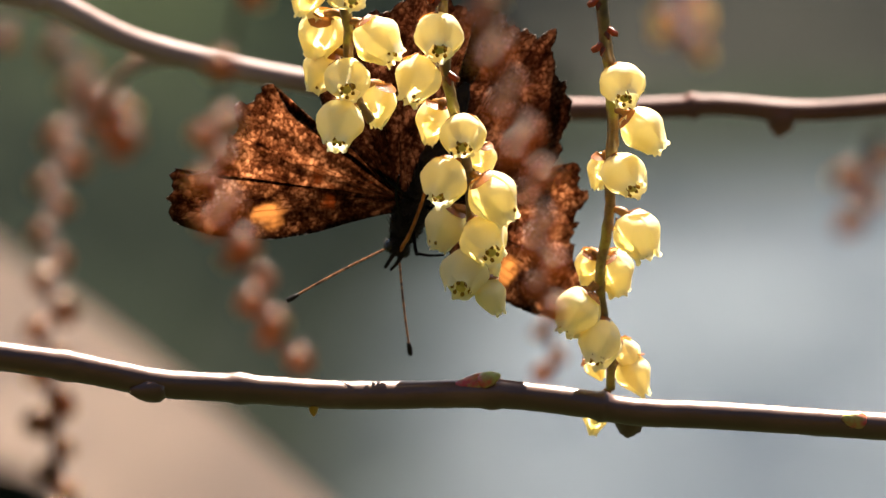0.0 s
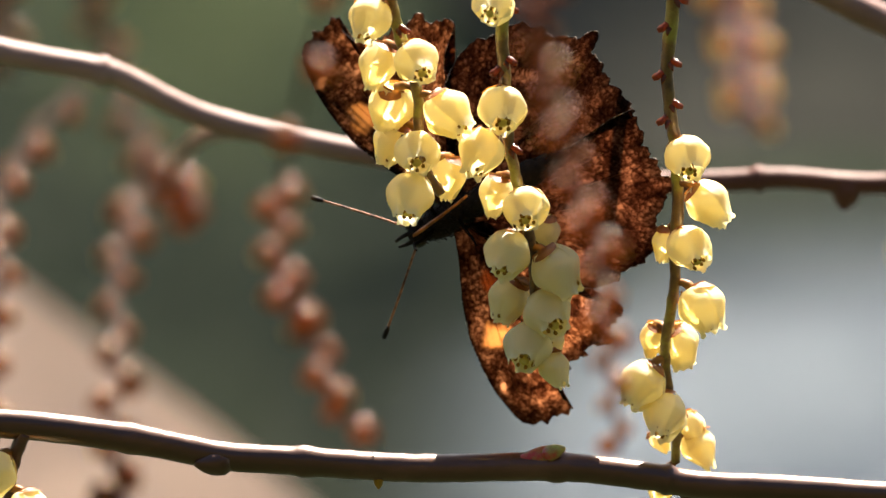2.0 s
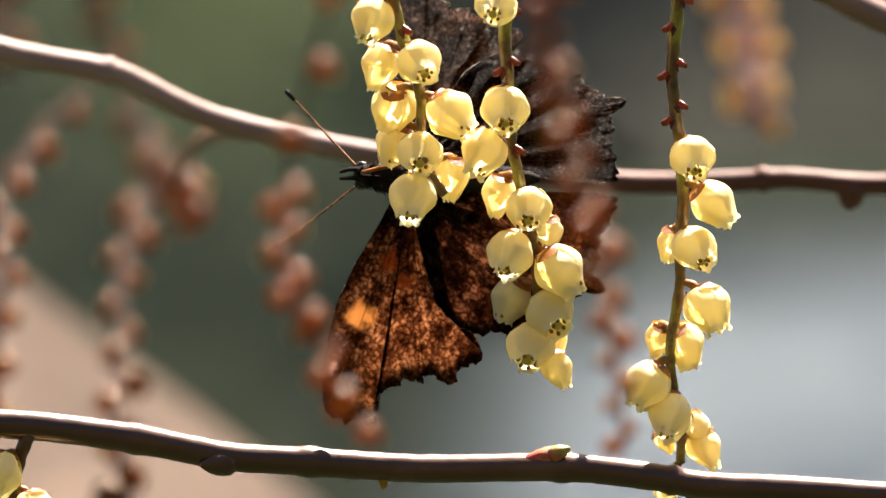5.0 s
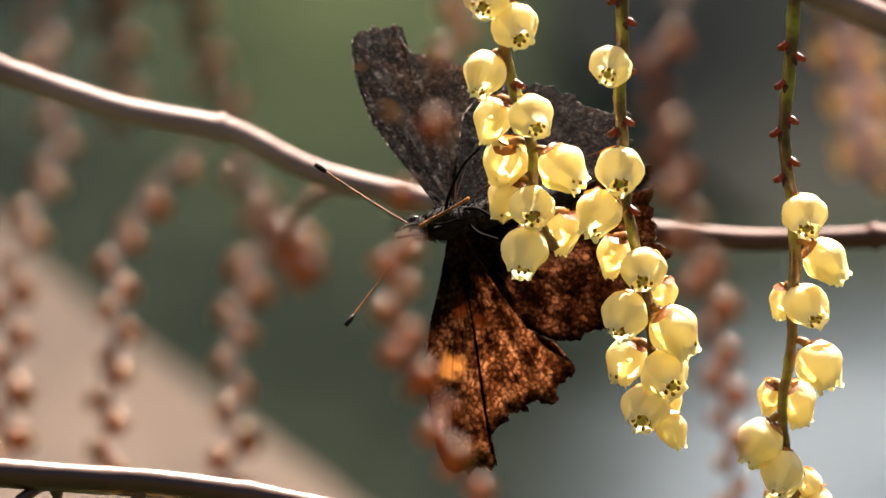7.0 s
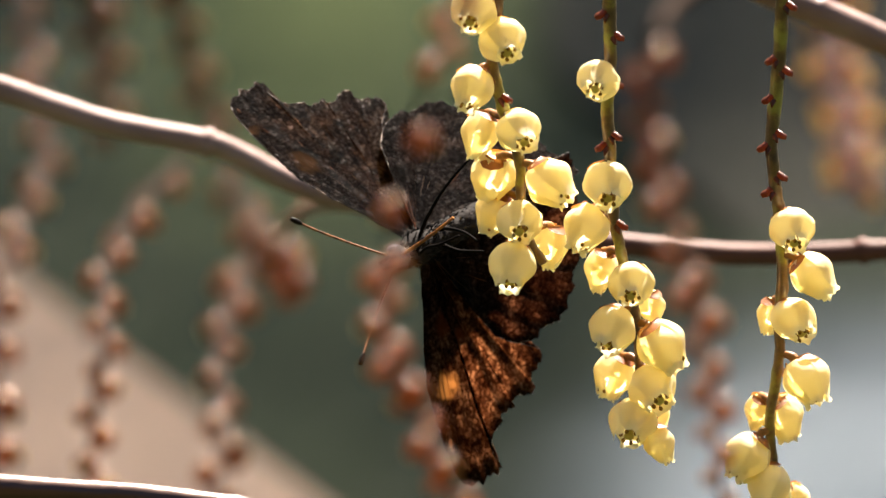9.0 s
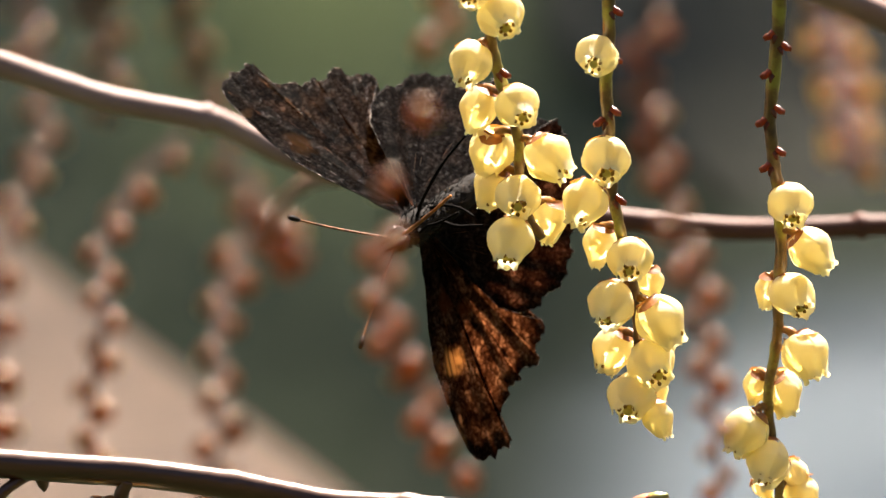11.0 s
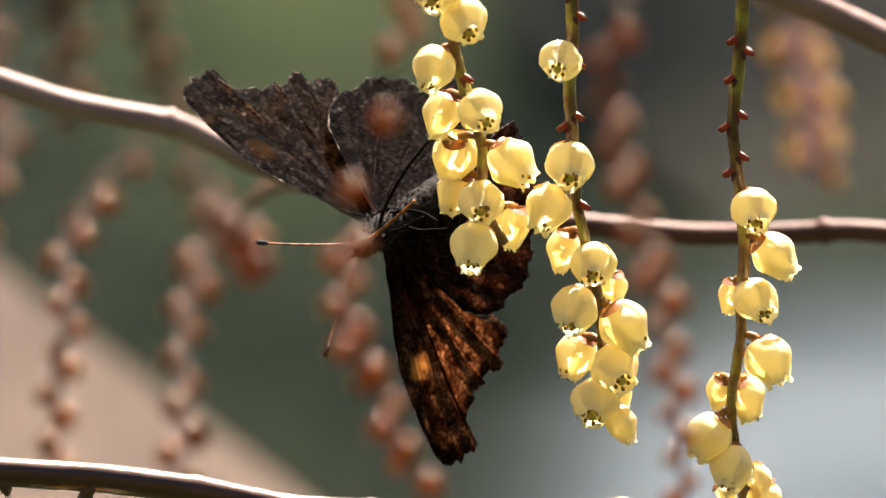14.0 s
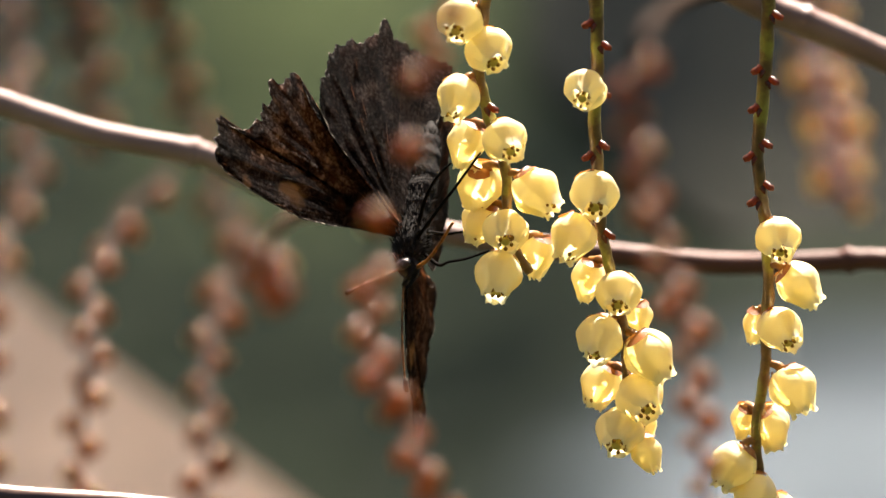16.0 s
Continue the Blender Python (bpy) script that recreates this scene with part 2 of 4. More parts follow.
def thinning(name, inner, outer, middle, reach, start):
    """Ground whose colour blends from its middle to its rim; reach: half widths in x and y; start: where the blend
    begins, 0..1.
    """
    m, t = nodes_of(name)
    co = t.nodes.new("ShaderNodeTexCoord")
    mp = node(t, "ShaderNodeMapping")
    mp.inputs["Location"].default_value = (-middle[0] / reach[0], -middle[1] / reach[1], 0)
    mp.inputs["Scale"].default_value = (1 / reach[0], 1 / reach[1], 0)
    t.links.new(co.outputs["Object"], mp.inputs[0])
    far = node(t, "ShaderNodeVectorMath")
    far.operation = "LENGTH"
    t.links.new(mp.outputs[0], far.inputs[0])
    grain = node(t, "ShaderNodeTexNoise", Scale=9.0, Detail=6.0)
    t.links.new(co.outputs["Object"], grain.inputs["Vector"])
    add = node(t, "ShaderNodeMath")
    add.operation = "MULTIPLY_ADD"
    add.inputs[1].default_value, add.inputs[2].default_value = 0.25, -0.125
    t.links.new(grain.outputs["Fac"], add.inputs[0])
    total = node(t, "ShaderNodeMath")
    t.links.new(far.outputs["Value"], total.inputs[0])
    t.links.new(add.outputs[0], total.inputs[1])
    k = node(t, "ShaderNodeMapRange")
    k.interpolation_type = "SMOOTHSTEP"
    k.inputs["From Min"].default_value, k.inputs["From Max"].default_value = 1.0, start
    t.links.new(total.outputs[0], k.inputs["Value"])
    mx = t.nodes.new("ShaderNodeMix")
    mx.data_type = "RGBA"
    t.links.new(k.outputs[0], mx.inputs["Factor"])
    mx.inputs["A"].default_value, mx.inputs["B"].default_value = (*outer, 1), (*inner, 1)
    p = node(t, "ShaderNodeBsdfPrincipled", Roughness=0.9)
    p.inputs["Specular IOR Level"].default_value = 0.15
    t.links.new(mx.outputs["Result"], p.inputs["Base Color"])
    bmp = node(t, "ShaderNodeBump", Strength=0.4, Distance=0.002)
    t.links.new(grain.outputs["Fac"], bmp.inputs["Height"])
    t.links.new(bmp.outputs[0], p.inputs["Normal"])
    out = t.nodes.new("ShaderNodeOutputMaterial")
    t.links.new(p.outputs[0], out.inputs[0])
    return m


# ---- building helpers ----
def at(u, v, d=1.0):
    """The place that shows at (u, v) in plan units; equal d: one upright plane, d metres off at the view's centre line."""
    depth = d * (1 + math.tan(radians(TILT)) * (v - 441) * K)
    return BASE @ Vector(((u - 784) * K * depth, (441 - v) * K * depth, -depth))


def on_ground(u, v, z=0.0):
    eye = BASE.translation
    way = AXES @ Vector(((u - 784) * K, (441 - v) * K, -1))
    return eye + way * ((z - eye.z) / way.z)


def facing(angle, lean):
    """A direction: angle in the view's plane, lean towards the viewer, both in degrees."""
    a, b = radians(angle), radians(lean)
    return AXES @ Vector((math.cos(b) * math.cos(a), math.cos(b) * math.sin(a), math.sin(b)))


def mesh_of(name, bm, material, smooth=True):
    me = bpy.data.meshes.new(name)
    bmesh.ops.recalc_face_normals(bm, faces=bm.faces)
    bm.to_mesh(me)
    bm.free()
    me.materials.append(material)
    for f in me.polygons:
        f.use_smooth = smooth
    return me


def piece(name, me, parent, m=None, label=""):
    ob = new(name, me)
    ob.parent = parent
    if m is not None:
        ob.matrix_basis = m
    if label:
        tagged(ob, label)
    return ob


def part(name, bm, material, parent, label="", m=None, smooth=True):
    return piece(name, mesh_of(name, bm, material, smooth), parent, m, label)


def thing(name, place, label, category, group="", kind=""):
    ob = new(name)
    ob.empty_display_size = 0.005
    ob.matrix_basis = Matrix.Translation(place)
    return tagged(ob, label, category, group, kind)


def smooth_line(points, steps=6):
    """A smooth line through the points."""
    p = [Vector(q) for q in points]
    p = [2 * p[0] - p[1]] + p + [2 * p[-1] - p[-2]]
    out = []
    for i in range(1, len(p) - 2):
        for j in range(steps):
            s = j / steps
            a, b, c, d = p[i - 1], p[i], p[i + 1], p[i + 2]
            out.append(0.5 * (2 * b + (c - a) * s + (2 * a - 5 * b + 4 * c - d) * s * s + (3 * b - a - 3 * c + d) * s ** 3))
    out.append(p[-2])
    return out


def tube(bm, line, radius, sides=10, rough=0.0, tip=True):
    """A round stem along the line; radius: a number or a function of 0..1."""
    rings = []
    up = Vector((0.31, 0.9, 0.2))
    for i, c in enumerate(line):
        way = (line[min(i + 1, len(line) - 1)] - line[max(i - 1, 0)]).normalized()
        x = up.cross(way).normalized()
        y = way.cross(x)
        r = radius(i / (len(line) - 1)) if callable(radius) else radius
        ring = []
        for k in range(sides):
            a = 2 * math.pi * k / sides
            q = c + (x * math.cos(a) + y * math.sin(a)) * r
            if rough:
                q += (x * math.cos(a) + y * math.sin(a)) * r * rough * noise.noise(q * 900)
            ring.append(bm.verts.new(q))
        rings.append(ring)
    for a, b in zip(rings, rings[1:]):
        for k in range(sides):
            bm.faces.new((a[k], a[(k + 1) % sides], b[(k + 1) % sides], b[k]))
    if tip:
        bm.faces.new(rings[0][::-1])
        bm.faces.new(rings[-1])
    return bm


def blob(bm, m, rows=8, cols=12, shape=None, rough=0.0):
    """A closed round form of unit radius, placed by m; shape(t): its radius along z from -1 to 1."""
    rings = []
    for i in range(1, rows):
        z = -math.cos(math.pi * i / rows)
        r = math.sqrt(1 - z * z) * (shape(z) if shape else 1)
        rings.append([bm.verts.new(m @ (Vector((r * math.cos(2 * math.pi * k / cols), r * math.sin(2 * math.pi * k / cols), z))
                                        * (1 + rough * noise.noise(Vector((z * 3, k * 1.7, rows)))))) for k in range(cols)])
    a, b = bm.verts.new(m @ Vector((0, 0, -1))), bm.verts.new(m @ Vector((0, 0, 1)))
    for k in range(cols):
        n = (k + 1) % cols
        bm.faces.new((a, rings[0][n], rings[0][k]))
        bm.faces.new((b, rings[-1][k], rings[-1][n]))
        for p, q in zip(rings, rings[1:]):
            bm.faces.new((p[k], p[n], q[n], q[k]))
    return bm


def aim(place, way, spin=0.0):
    """A pose at place whose z points along way."""
    return Matrix.Translation(place) @ way.to_track_quat("Z", "Y").to_matrix().to_4x4() @ Matrix.Rotation(spin, 4, "Z")


# ---- ground ----
def sheet(name, corners, z, material, label, category):
    bm = bmesh.new()
    bm.faces.new([bm.verts.new((p.x, p.y, z)) for p in corners])
    return tagged(new(name, mesh_of(name, bm, material, False)), label, category, kind="structure")


def patch(name, corners, z, material, label, category):
    """A patch on the ground with a wavering edge."""
    line = smooth_line([on_ground(u, v, z) for u, v in corners] + [on_ground(*corners[0], z)], 8)[:-1]
    line = [p + Vector((noise.noise(p * 3.0), noise.noise(p * 3.0 + Vector((9, 0, 0))), 0)) * 0.02 for p in line]
    return sheet(name, line, z, material, label, category)


patch("path", [(-1550, -680), (-790, -240), (-130, 272), (90, 486), (380, 726), (560, 877), (815, 1111), (1190, 1470), (700, 1500), (395, 1125), (295, 1048), (-80, 930), (-900, 700)],
      0.012, SAND, "pale sunlit sandy path crossing the green ground", "path")

def oval(u, v, wide, deep, z):
    """The middle and the half widths, on the ground, of an oval given in plan units."""
    c = on_ground(u, v, z)
    reach = ((on_ground(u + wide, v, z) - c).length, (on_ground(u, v - deep, z) - on_ground(u, v + deep, z)).length / 2)
    c.y = (on_ground(u, v - deep, z).y + on_ground(u, v + deep, z).y) / 2
    return c, reach


def round_patch(name, u, v, wide, deep, z, inner, start, label, category):
    """A round patch of other ground cover, blending into the green at its rim."""
    c, reach = oval(u, v, wide, deep, z)
    line = [c + Vector((1.12 * reach[0] * math.cos(k * math.pi / 24), 1.12 * reach[1] * math.sin(k * math.pi / 24), 0)) for k in range(48)]
    return sheet(name, line, z, thinning(name, inner, (0.02, 0.027, 0.011), (c.x, c.y), reach, start), label, category)


bm = bmesh.new()
rings = [[bm.verts.new((x * r, y * r, 0)) for x, y in ((-1, -1), (1, -1), (1, 1), (-1, 1))] for r in (4, 40, 400, 2500)]
bm.faces.new(rings[0])
for a, b in zip(rings, rings[1:]):
    for k in range(4):
        bm.faces.new((a[k], a[(k + 1) % 4], b[(k + 1) % 4], b[k]))
# lighter green in the oval's middle, blending outwards to dark green
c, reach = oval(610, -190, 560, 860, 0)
tagged(new("ground", mesh_of("ground", bm, thinning("green_blend", (0.088, 0.113, 0.03), DARK_GREEN, (c.x, c.y), reach, 0.05), False)), "green ground, lighter in one oval and darker around it, far out of focus", "ground", kind="structure")

patch("bare_earth", [(1000, -300), (1010, 20), (1200, 200), (1500, 420), (1800, 400), (2300, 380), (2300, -300)], 0.004, EARTH, "grey-brown bare earth under the shrub", "earth")
round_patch("pavement", 1830, 1050, 1060, 630, 0.008, (0.195, 0.222, 0.238), 0.45, "bluish grey stone pavement blending into the green at its rim", "pavement")

# an unseen tree, added beyond the view, lets only broken sunlight onto the ground
tree = thing("unseen_shade_tree", (-1.1, 8.2, 0), "unseen tall leafy tree added to shade the ground behind the shrub", "tree")
CROWN = Vector((-0.2, -0.68, 5.5))
SHADE = Vector((0.0, 2.36, 0.0)) + to_sun * (5.5 / to_sun.z)
tree.matrix_basis = Matrix.Translation((SHADE.x - CROWN.x, SHADE.y - CROWN.y, 0))
bm = bmesh.new()
tube(bm, smooth_line([Vector((0, 0, -0.05)), Vector((0.05, -0.05, 1.5)), Vector((-0.06, -0.2, 3.2)), Vector((-0.15, -0.6, 5.3))], 8), lambda s: 0.14 - 0.1 * s, 10, 0.3)
part("trunk", bm, BROWN_STEM, tree)
r = random.Random(21)
for k in range(7):
    a = k * 0.9 + 0.2
    bm = bmesh.new()
    tube(bm, smooth_line([Vector((-0.1, -0.4, 4.3)), CROWN + Vector((0.4 * math.cos(a), 0.4 * math.sin(a), -0.3)), CROWN + Vector((0.9 * math.cos(a), 0.7 * math.sin(a), 0.1 * math.sin(2 * a)))], 6), lambda s: 0.035 - 0.028 * s, 7, 0.3)
    part("limb", bm, BROWN_STEM, tree)
bm = bmesh.new()
for k in range(25000):
    w = Vector((r.gauss(0, 1), r.gauss(0, 1), r.gauss(0, 1))).normalized() * r.random() ** (1 / 3)
    w *= 1 + 0.12 * noise.noise(w * 3)
    m = aim(CROWN + Vector((1.2 * w.x, 0.8 * w.y, 0.7 * w.z)), Vector((r.gauss(0, 0.5), r.gauss(0, 0.5), 1)).normalized(), r.uniform(0, 6.28))
    bm.faces.new([bm.verts.new(m @ Vector(q)) for q in ((0, -0.0125, 0), (0.0078, -0.0025, 0.002), (0, 0.0138, -0.002), (-0.0078, -0.0025, 0.002))])
part("crown", bm, LEAF, tree, smooth=False)


# dark uneven wall, added unseen behind the viewpoint, keeps sky out of reflections
bm = bmesh.new()
rows = []
for i in range(13):
    z = 6.0 * i / 12
    rows.append([])
    for k in range(61):
        a = radians(188 + 164 * k / 60)
        p = Vector((math.cos(a), math.sin(a), 0))
        far = 4.2 + 0.6 * noise.noise(Vector((a * 5, z, 2))) + 0.35 * noise.noise(Vector((a * 16, z * 3, 5))) + 0.05 * z * z
        rows[-1].append(bm.verts.new((p.x * far, p.y * far, z + 0.3 * noise.noise(Vector((a * 9, 7, z))) * (i / 12))))
for a, b in zip(rows, rows[1:]):
    for k in range(60):
        bm.faces.new((a[k], a[k + 1], b[k + 1], b[k]))
tagged(new("sky_blocker", mesh_of("sky_blocker", bm, surface("woods", [(0.3, (0.02, 0.019, 0.01)), (0.7, (0.055, 0.052, 0.027))], 3.0, 0.8, 0.6, 14, spec=0.1), False)), "unseen dark curved wall added behind the viewpoint to block sky light", "woods", kind="structure")


# ---- flowers ----
def bell(h):
    """The bell's radius along its length, both from 0 to 1."""
    return 0.28 + 0.76 * math.sin(math.pi * min(h * 0.82 + 0.07, 1)) ** 0.75


def petal_mesh(name, mouth, length, belly):
    """One of four overlapping petals of a hanging bell; z runs from the base to the mouth."""
    bm = bmesh.new()
    rows, cols = 10, 10
    grid = []
    for i in range(rows + 1):
        h = i / rows
        line = []
        for k in range(cols + 1):
            a = (k / cols - 0.5) * 2
            angle = a * radians(66)
            top = 1 - 0.16 * abs(a) ** 2.5 - 0.04 * math.sin(7 * a)
            hh = h * top
            r = belly * bell(hh)
            close = max(0.0, (hh - 0.42) / 0.58)
            r = r * (1 - close ** 1.3) + mouth * close ** 1.3 + (0.14 + 0.1 * math.sin(6 * a + 1)) * belly * close ** 5
            r += 0.085 * belly * (1 if a > 0 else -1) * abs(a) ** 1.3
            r += 0.04 * belly * math.sin(3.1 * a + 5 * hh) + 0.025 * belly * math.sin(7 * a - 4 * hh)
            line.append(bm.verts.new((r * math.cos(angle), r * math.sin(angle), length * hh)))
        grid.append(line)
    for i in range(rows):
        for k in range(cols):
            bm.faces.new((grid[i][k], grid[i][k + 1], grid[i + 1][k + 1], grid[i + 1][k]))
    return mesh_of(name, bm, PETAL)


L0 = 78 * K
PETALS = {"open": petal_mesh("petal", 17 * K, L0, 40.5 * K), "half": petal_mesh("petal", 14 * K, L0 * 1.06, 39 * K), "shut": petal_mesh("petal", 7 * K, L0 * 1.05, 32.5 * K)}


def sepal_mesh():
    bm = bmesh.new()
    grid = []
    for i in range(6):
        h = i / 5
        line = []
        for k in range(7):
            a = (k / 6 - 0.5) * 2
            z = -3 + 16 * h
            r = (40.5 * bell(max(0, z / 80)) + 1.5 + 3 * h ** 3) * K
            angle = a * radians(64) * (1 - 0.8 * h ** 2.2)
            line.append(bm.verts.new((r * math.cos(angle), r * math.sin(angle), z * K)))
        grid.append(line)
    for i in range(5):
        for k in range(6):
            bm.faces.new((grid[i][k], grid[i][k + 1], grid[i + 1][k + 1], grid[i + 1][k]))
    return mesh_of("sepal", bm, SEPAL)


SEPAL_MESH = sepal_mesh()
bm = bmesh.new()
tube(bm, [Vector((5 * K, 0, 15 * K)), Vector((12 * K, 0, 66 * K))], 0.7 * K, 5)
blob(bm, Matrix.Translation((12.5 * K, 0, 70 * K)) @ Matrix.Diagonal((3.4 * K, 3.6 * K, 4.5 * K, 1)), 6, 8)
STAMEN_MESH = mesh_of("stamen", bm, ANTHER)
bm = bmesh.new()
tube(bm, [Vector((0, 0, 10 * K)), Vector((0, 0, 62 * K))], 4 * K, 6)
blob(bm, Matrix.Translation((0, 0, 68 * K)) @ Matrix.Diagonal((8.5 * K, 8.5 * K, 5 * K, 1)), 6, 10)
PISTIL_MESH = mesh_of("pistil", bm, STIGMA)
rng = random.Random(4)


def flower(raceme, stem, u, v, angle, lean, size=1.0, form="half", d=1.0, stalk=None):
    """A bell flower centred at (u, v); its stalk runs to the nearest point of the stem."""
    way = facing(angle, lean)
    length = L0 * size
    base = at(u, v, d) - way * length * 0.5
    top = raceme.matrix_basis.translation
    near = min(stem, key=lambda q: (q - base).length + 0.6 * max(0, base.z - q.z)) if stalk is None else stalk
    m = aim(base - top, way, rng.uniform(0, 6.28))
    inv = m.inverted()
    bm = bmesh.new()
    a, b = inv @ (near - top), Vector((0, 0, 2 * K))
    tube(bm, smooth_line([a, a.lerp(b, 0.55) + (inv.to_3x3() @ Vector((0, 0, 6 * K))), b], 5), lambda s: (5.5 + 4 * s) * K, 8, 0.4)
    body = part("flower", bm, PEDICEL, raceme, m=m)
    scale = Matrix.Scale(size, 4)
    for k in range(4):
        wob = Matrix.Rotation(rng.uniform(-0.05, 0.05), 4, "X") @ Matrix.Rotation(rng.uniform(-0.06, 0.03), 4, "Y")
        piece("petal", PETALS[form], body, Matrix.Rotation(k * math.pi / 2 + rng.uniform(-0.12, 0.12), 4, "Z") @ wob @ Matrix.Scale(size * (1 - 0.025 * (k % 2)), 4))
    for k in range(2):
        piece("sepal", SEPAL_MESH, body, Matrix.Rotation(k * math.pi + 0.5, 4, "Z") @ scale)
    if form != "shut":
        for k in range(6):
            piece("stamen", STAMEN_MESH, body, Matrix.Rotation(k * math.pi / 3 + 0.3, 4, "Z") @ Matrix.Rotation(rng.uniform(-0.06, 0.06), 4, "Y") @ scale)
        piece("pistil", PISTIL_MESH, body, scale)
    return body


def raceme_of(line, flowers, scars, label, d=1.0, bark=None):
    """A hanging stem with bell flowers, and knobs where flowers have dropped."""
    pts = [at(u, v, d) for u, v in line]
    top = pts[0]
    raceme = thing("flower_raceme", top, label, "flower raceme", "hanging racemes in bloom")
    stem = smooth_line(pts, 8)
    bm = bmesh.new()
    tube(bm, [p - top for p in stem], lambda s: (13 - 4.5 * s) * K, 10, 0.25)
    part("stem", bm, bark or GREEN_STEM, raceme, "thin dark brown stem" if bark else "thin green and red-brown stem")
    for row in flowers:
        u, v, angle, lean, size, form = row
        back = {True: 0.0022, False: -0.0026}[lean < 8]
        flower(raceme, stem, u, v, angle, lean, size, form, d + back)
    for u, v, side in scars:
        bm = bmesh.new()
        p = min(stem, key=lambda q: (q - at(u, v, d)).length)
        blob(bm, aim(p - top, facing(-35 if side > 0 else 215, 20)) @ Matrix.Translation((0, 0, 15 * K)) @ Matrix.Diagonal((7 * K, 7.5 * K, 17 * K, 1)), 9, 9, lambda z: 0.8 + 0.75 * max(0, z) ** 2 + 0.3 * max(0, -z), 0.5)
        blob(bm, aim(p - top, facing(-75 if side > 0 else 255, 25)) @ Matrix.Translation((2 * side * K, 0, 17 * K)) @ Matrix.Diagonal((6 * K, 4 * K, 13 * K, 1)), 6, 7, lambda z: 1 - 0.5 * z, 0.4)
        part("stalk_scar", bm, SCAR, raceme)
    return raceme


RACEME_1 = raceme_of(
    [(930, -330), (915, -180), (905, -60), (893, 70), (900, 125), (918, 185), (942, 265), (945, 335), (956, 395), (984, 440)],
    [(840, -195, -110, 30, 0.9, "half"), (930, -120, -60, 30, 0.95, "half"), (860, -2, -112, 52, 1.0, "open"), (912, 50, -68, 48, 1.05, "open"), (856, 133, -110, 25, 0.98, "half"), (871, 215, -105, 5, 1.05, "shut"), (941, 210, -62, 48, 1.0, "open"),
     (898, 290, -100, -22, 1.08, "open"), (998, 300, -45, 18, 1.08, "half"), (896, 352, -112, 0, 0.95, "half"), (941, 370, -92, 58, 1.0, "open"), (996, 412, -94, -5, 0.98, "shut"), (928, 448, -100, 32, 1.08, "half")],
    [(921, 138, 1)], "pale yellow bell flowers on a drooping raceme the butterfly clings to")
RACEME_2 = raceme_of(
    [(1102, -330), (1100, -180), (1100, -25), (1102, 75), (1097, 175), (1102, 255), (1107, 355), (1117, 405), (1137, 495), (1152, 565), (1154, 625), (1172, 695), (1180, 735)],
    [(1080, 120, -112, 58, 0.92, "open"), (1097, 305, -90, 48, 1.08, "open"), (1057, 380, -115, 14, 1.05, "half"), (1085, 455, -100, 0, 0.95, "shut"), (1139, 480, -95, 50, 1.0, "open"),
     (1174, 520, -80, -12, 0.78, "shut"), (1105, 560, -110, 36, 1.05, "half"), (1197, 590, -55, 8, 1.15, "half"), (1107, 640, -110, 0, 1.0, "half"), (1179, 665, -62, 46, 1.08, "open"),
     (1142, 725, -108, 42, 1.08, "open"), (1182, 712, -75, -15, 0.8, "shut"), (1190, 763, -65, 10, 0.85, "shut")],
    [(1105, 120, 1), (1072, -5, -1), (1112, 25, 1), (1112, 200, 1), (1085, 225, -1), (1112, 365, 1)], "pale yellow bell flowers crowding the end of a drooping raceme")
raceme_of(
    [(1415, -330), (1410, -150), (1407, -25), (1397, 125), (1387, 225), (1394, 305), (1404, 375), (1407, 475), (1400, 535), (1402, 595), (1394, 655), (1384, 715), (1392, 805), (1404, 850), (1403, 920)],
    [(1424, 385, -82, 45, 1.0, "open"), (1463, 465, -48, 10, 1.05, "half"), (1387, 535, -105, -10, 0.8, "shut"), (1429, 545, -58, 36, 1.0, "open"), (1452, 650, -65, 10, 1.08, "half"),
     (1364, 705, -100, -12, 0.8, "shut"), (1408, 715, -72, -10, 1.0, "half"), (1342, 785, -120, 14, 1.05, "half"), (1382, 840, -104, 30, 1.05, "half"), (1446, 897, -60, 6, 0.98, "shut"),
     (1376, 882, -60, -10, 0.6, "shut"), (1432, 860, -60, -10, 0.75, "shut"), (1376, 972, -98, -5, 0.75, "shut")],
    [(1382, 64, -1), (1376, 145, -1), (1405, 209, 1), (1371, 227, -1), (1405, 270, 1), (1373, 306, -1), (1409, 94, 1), (1412, -20, 1)], "pale yellow bell flowers spaced along a long drooping raceme", d=1.003)


# ---- twigs and branches ----
def branch(name, line, d, radius, material, label, knots=(), rough=0.05, extra=()):
    """A woody stem through the plan points; d: a number, or one for each point; knots: (index along 0..1, swelling)."""
    ds = d if isinstance(d, (list, tuple)) else [d] * len(line)
    pts = [at(u, v, q) for (u, v), q in zip(line, ds)]
    mid = pts[len(pts) // 2]
    ob = thing(name, mid, label, "branch")
    path = smooth_line([p - mid for p in pts], 14)
    scale = sum(ds) / len(ds)
    bm = bmesh.new()
    tube(bm, path, lambda s: radius(s) * K * scale * (1 + sum(h * math.exp(-((s - k) / 0.006) ** 2) for k, h in knots)), 16, rough)
    part("wood", bm, material, ob)
    return ob, mid


TWIG, TWIG_AT = branch("twig", [(-420, 800), (-70, 831), (100, 845), (280, 857), (450, 880), (600, 909), (720, 917), (900, 929), (1000, 931), (1200, 929), (1350, 945), (1450, 961), (1600, 968), (1850, 985), (2150, 1005)], 0.998,
                       lambda s: 27 - 2 * s, BARK, "dark red-brown twig with sunlit glossy bark and small buds", [(0.44, 0.16), (0.64, 0.2), (0.74, 0.18), (0.28, 0.12)])


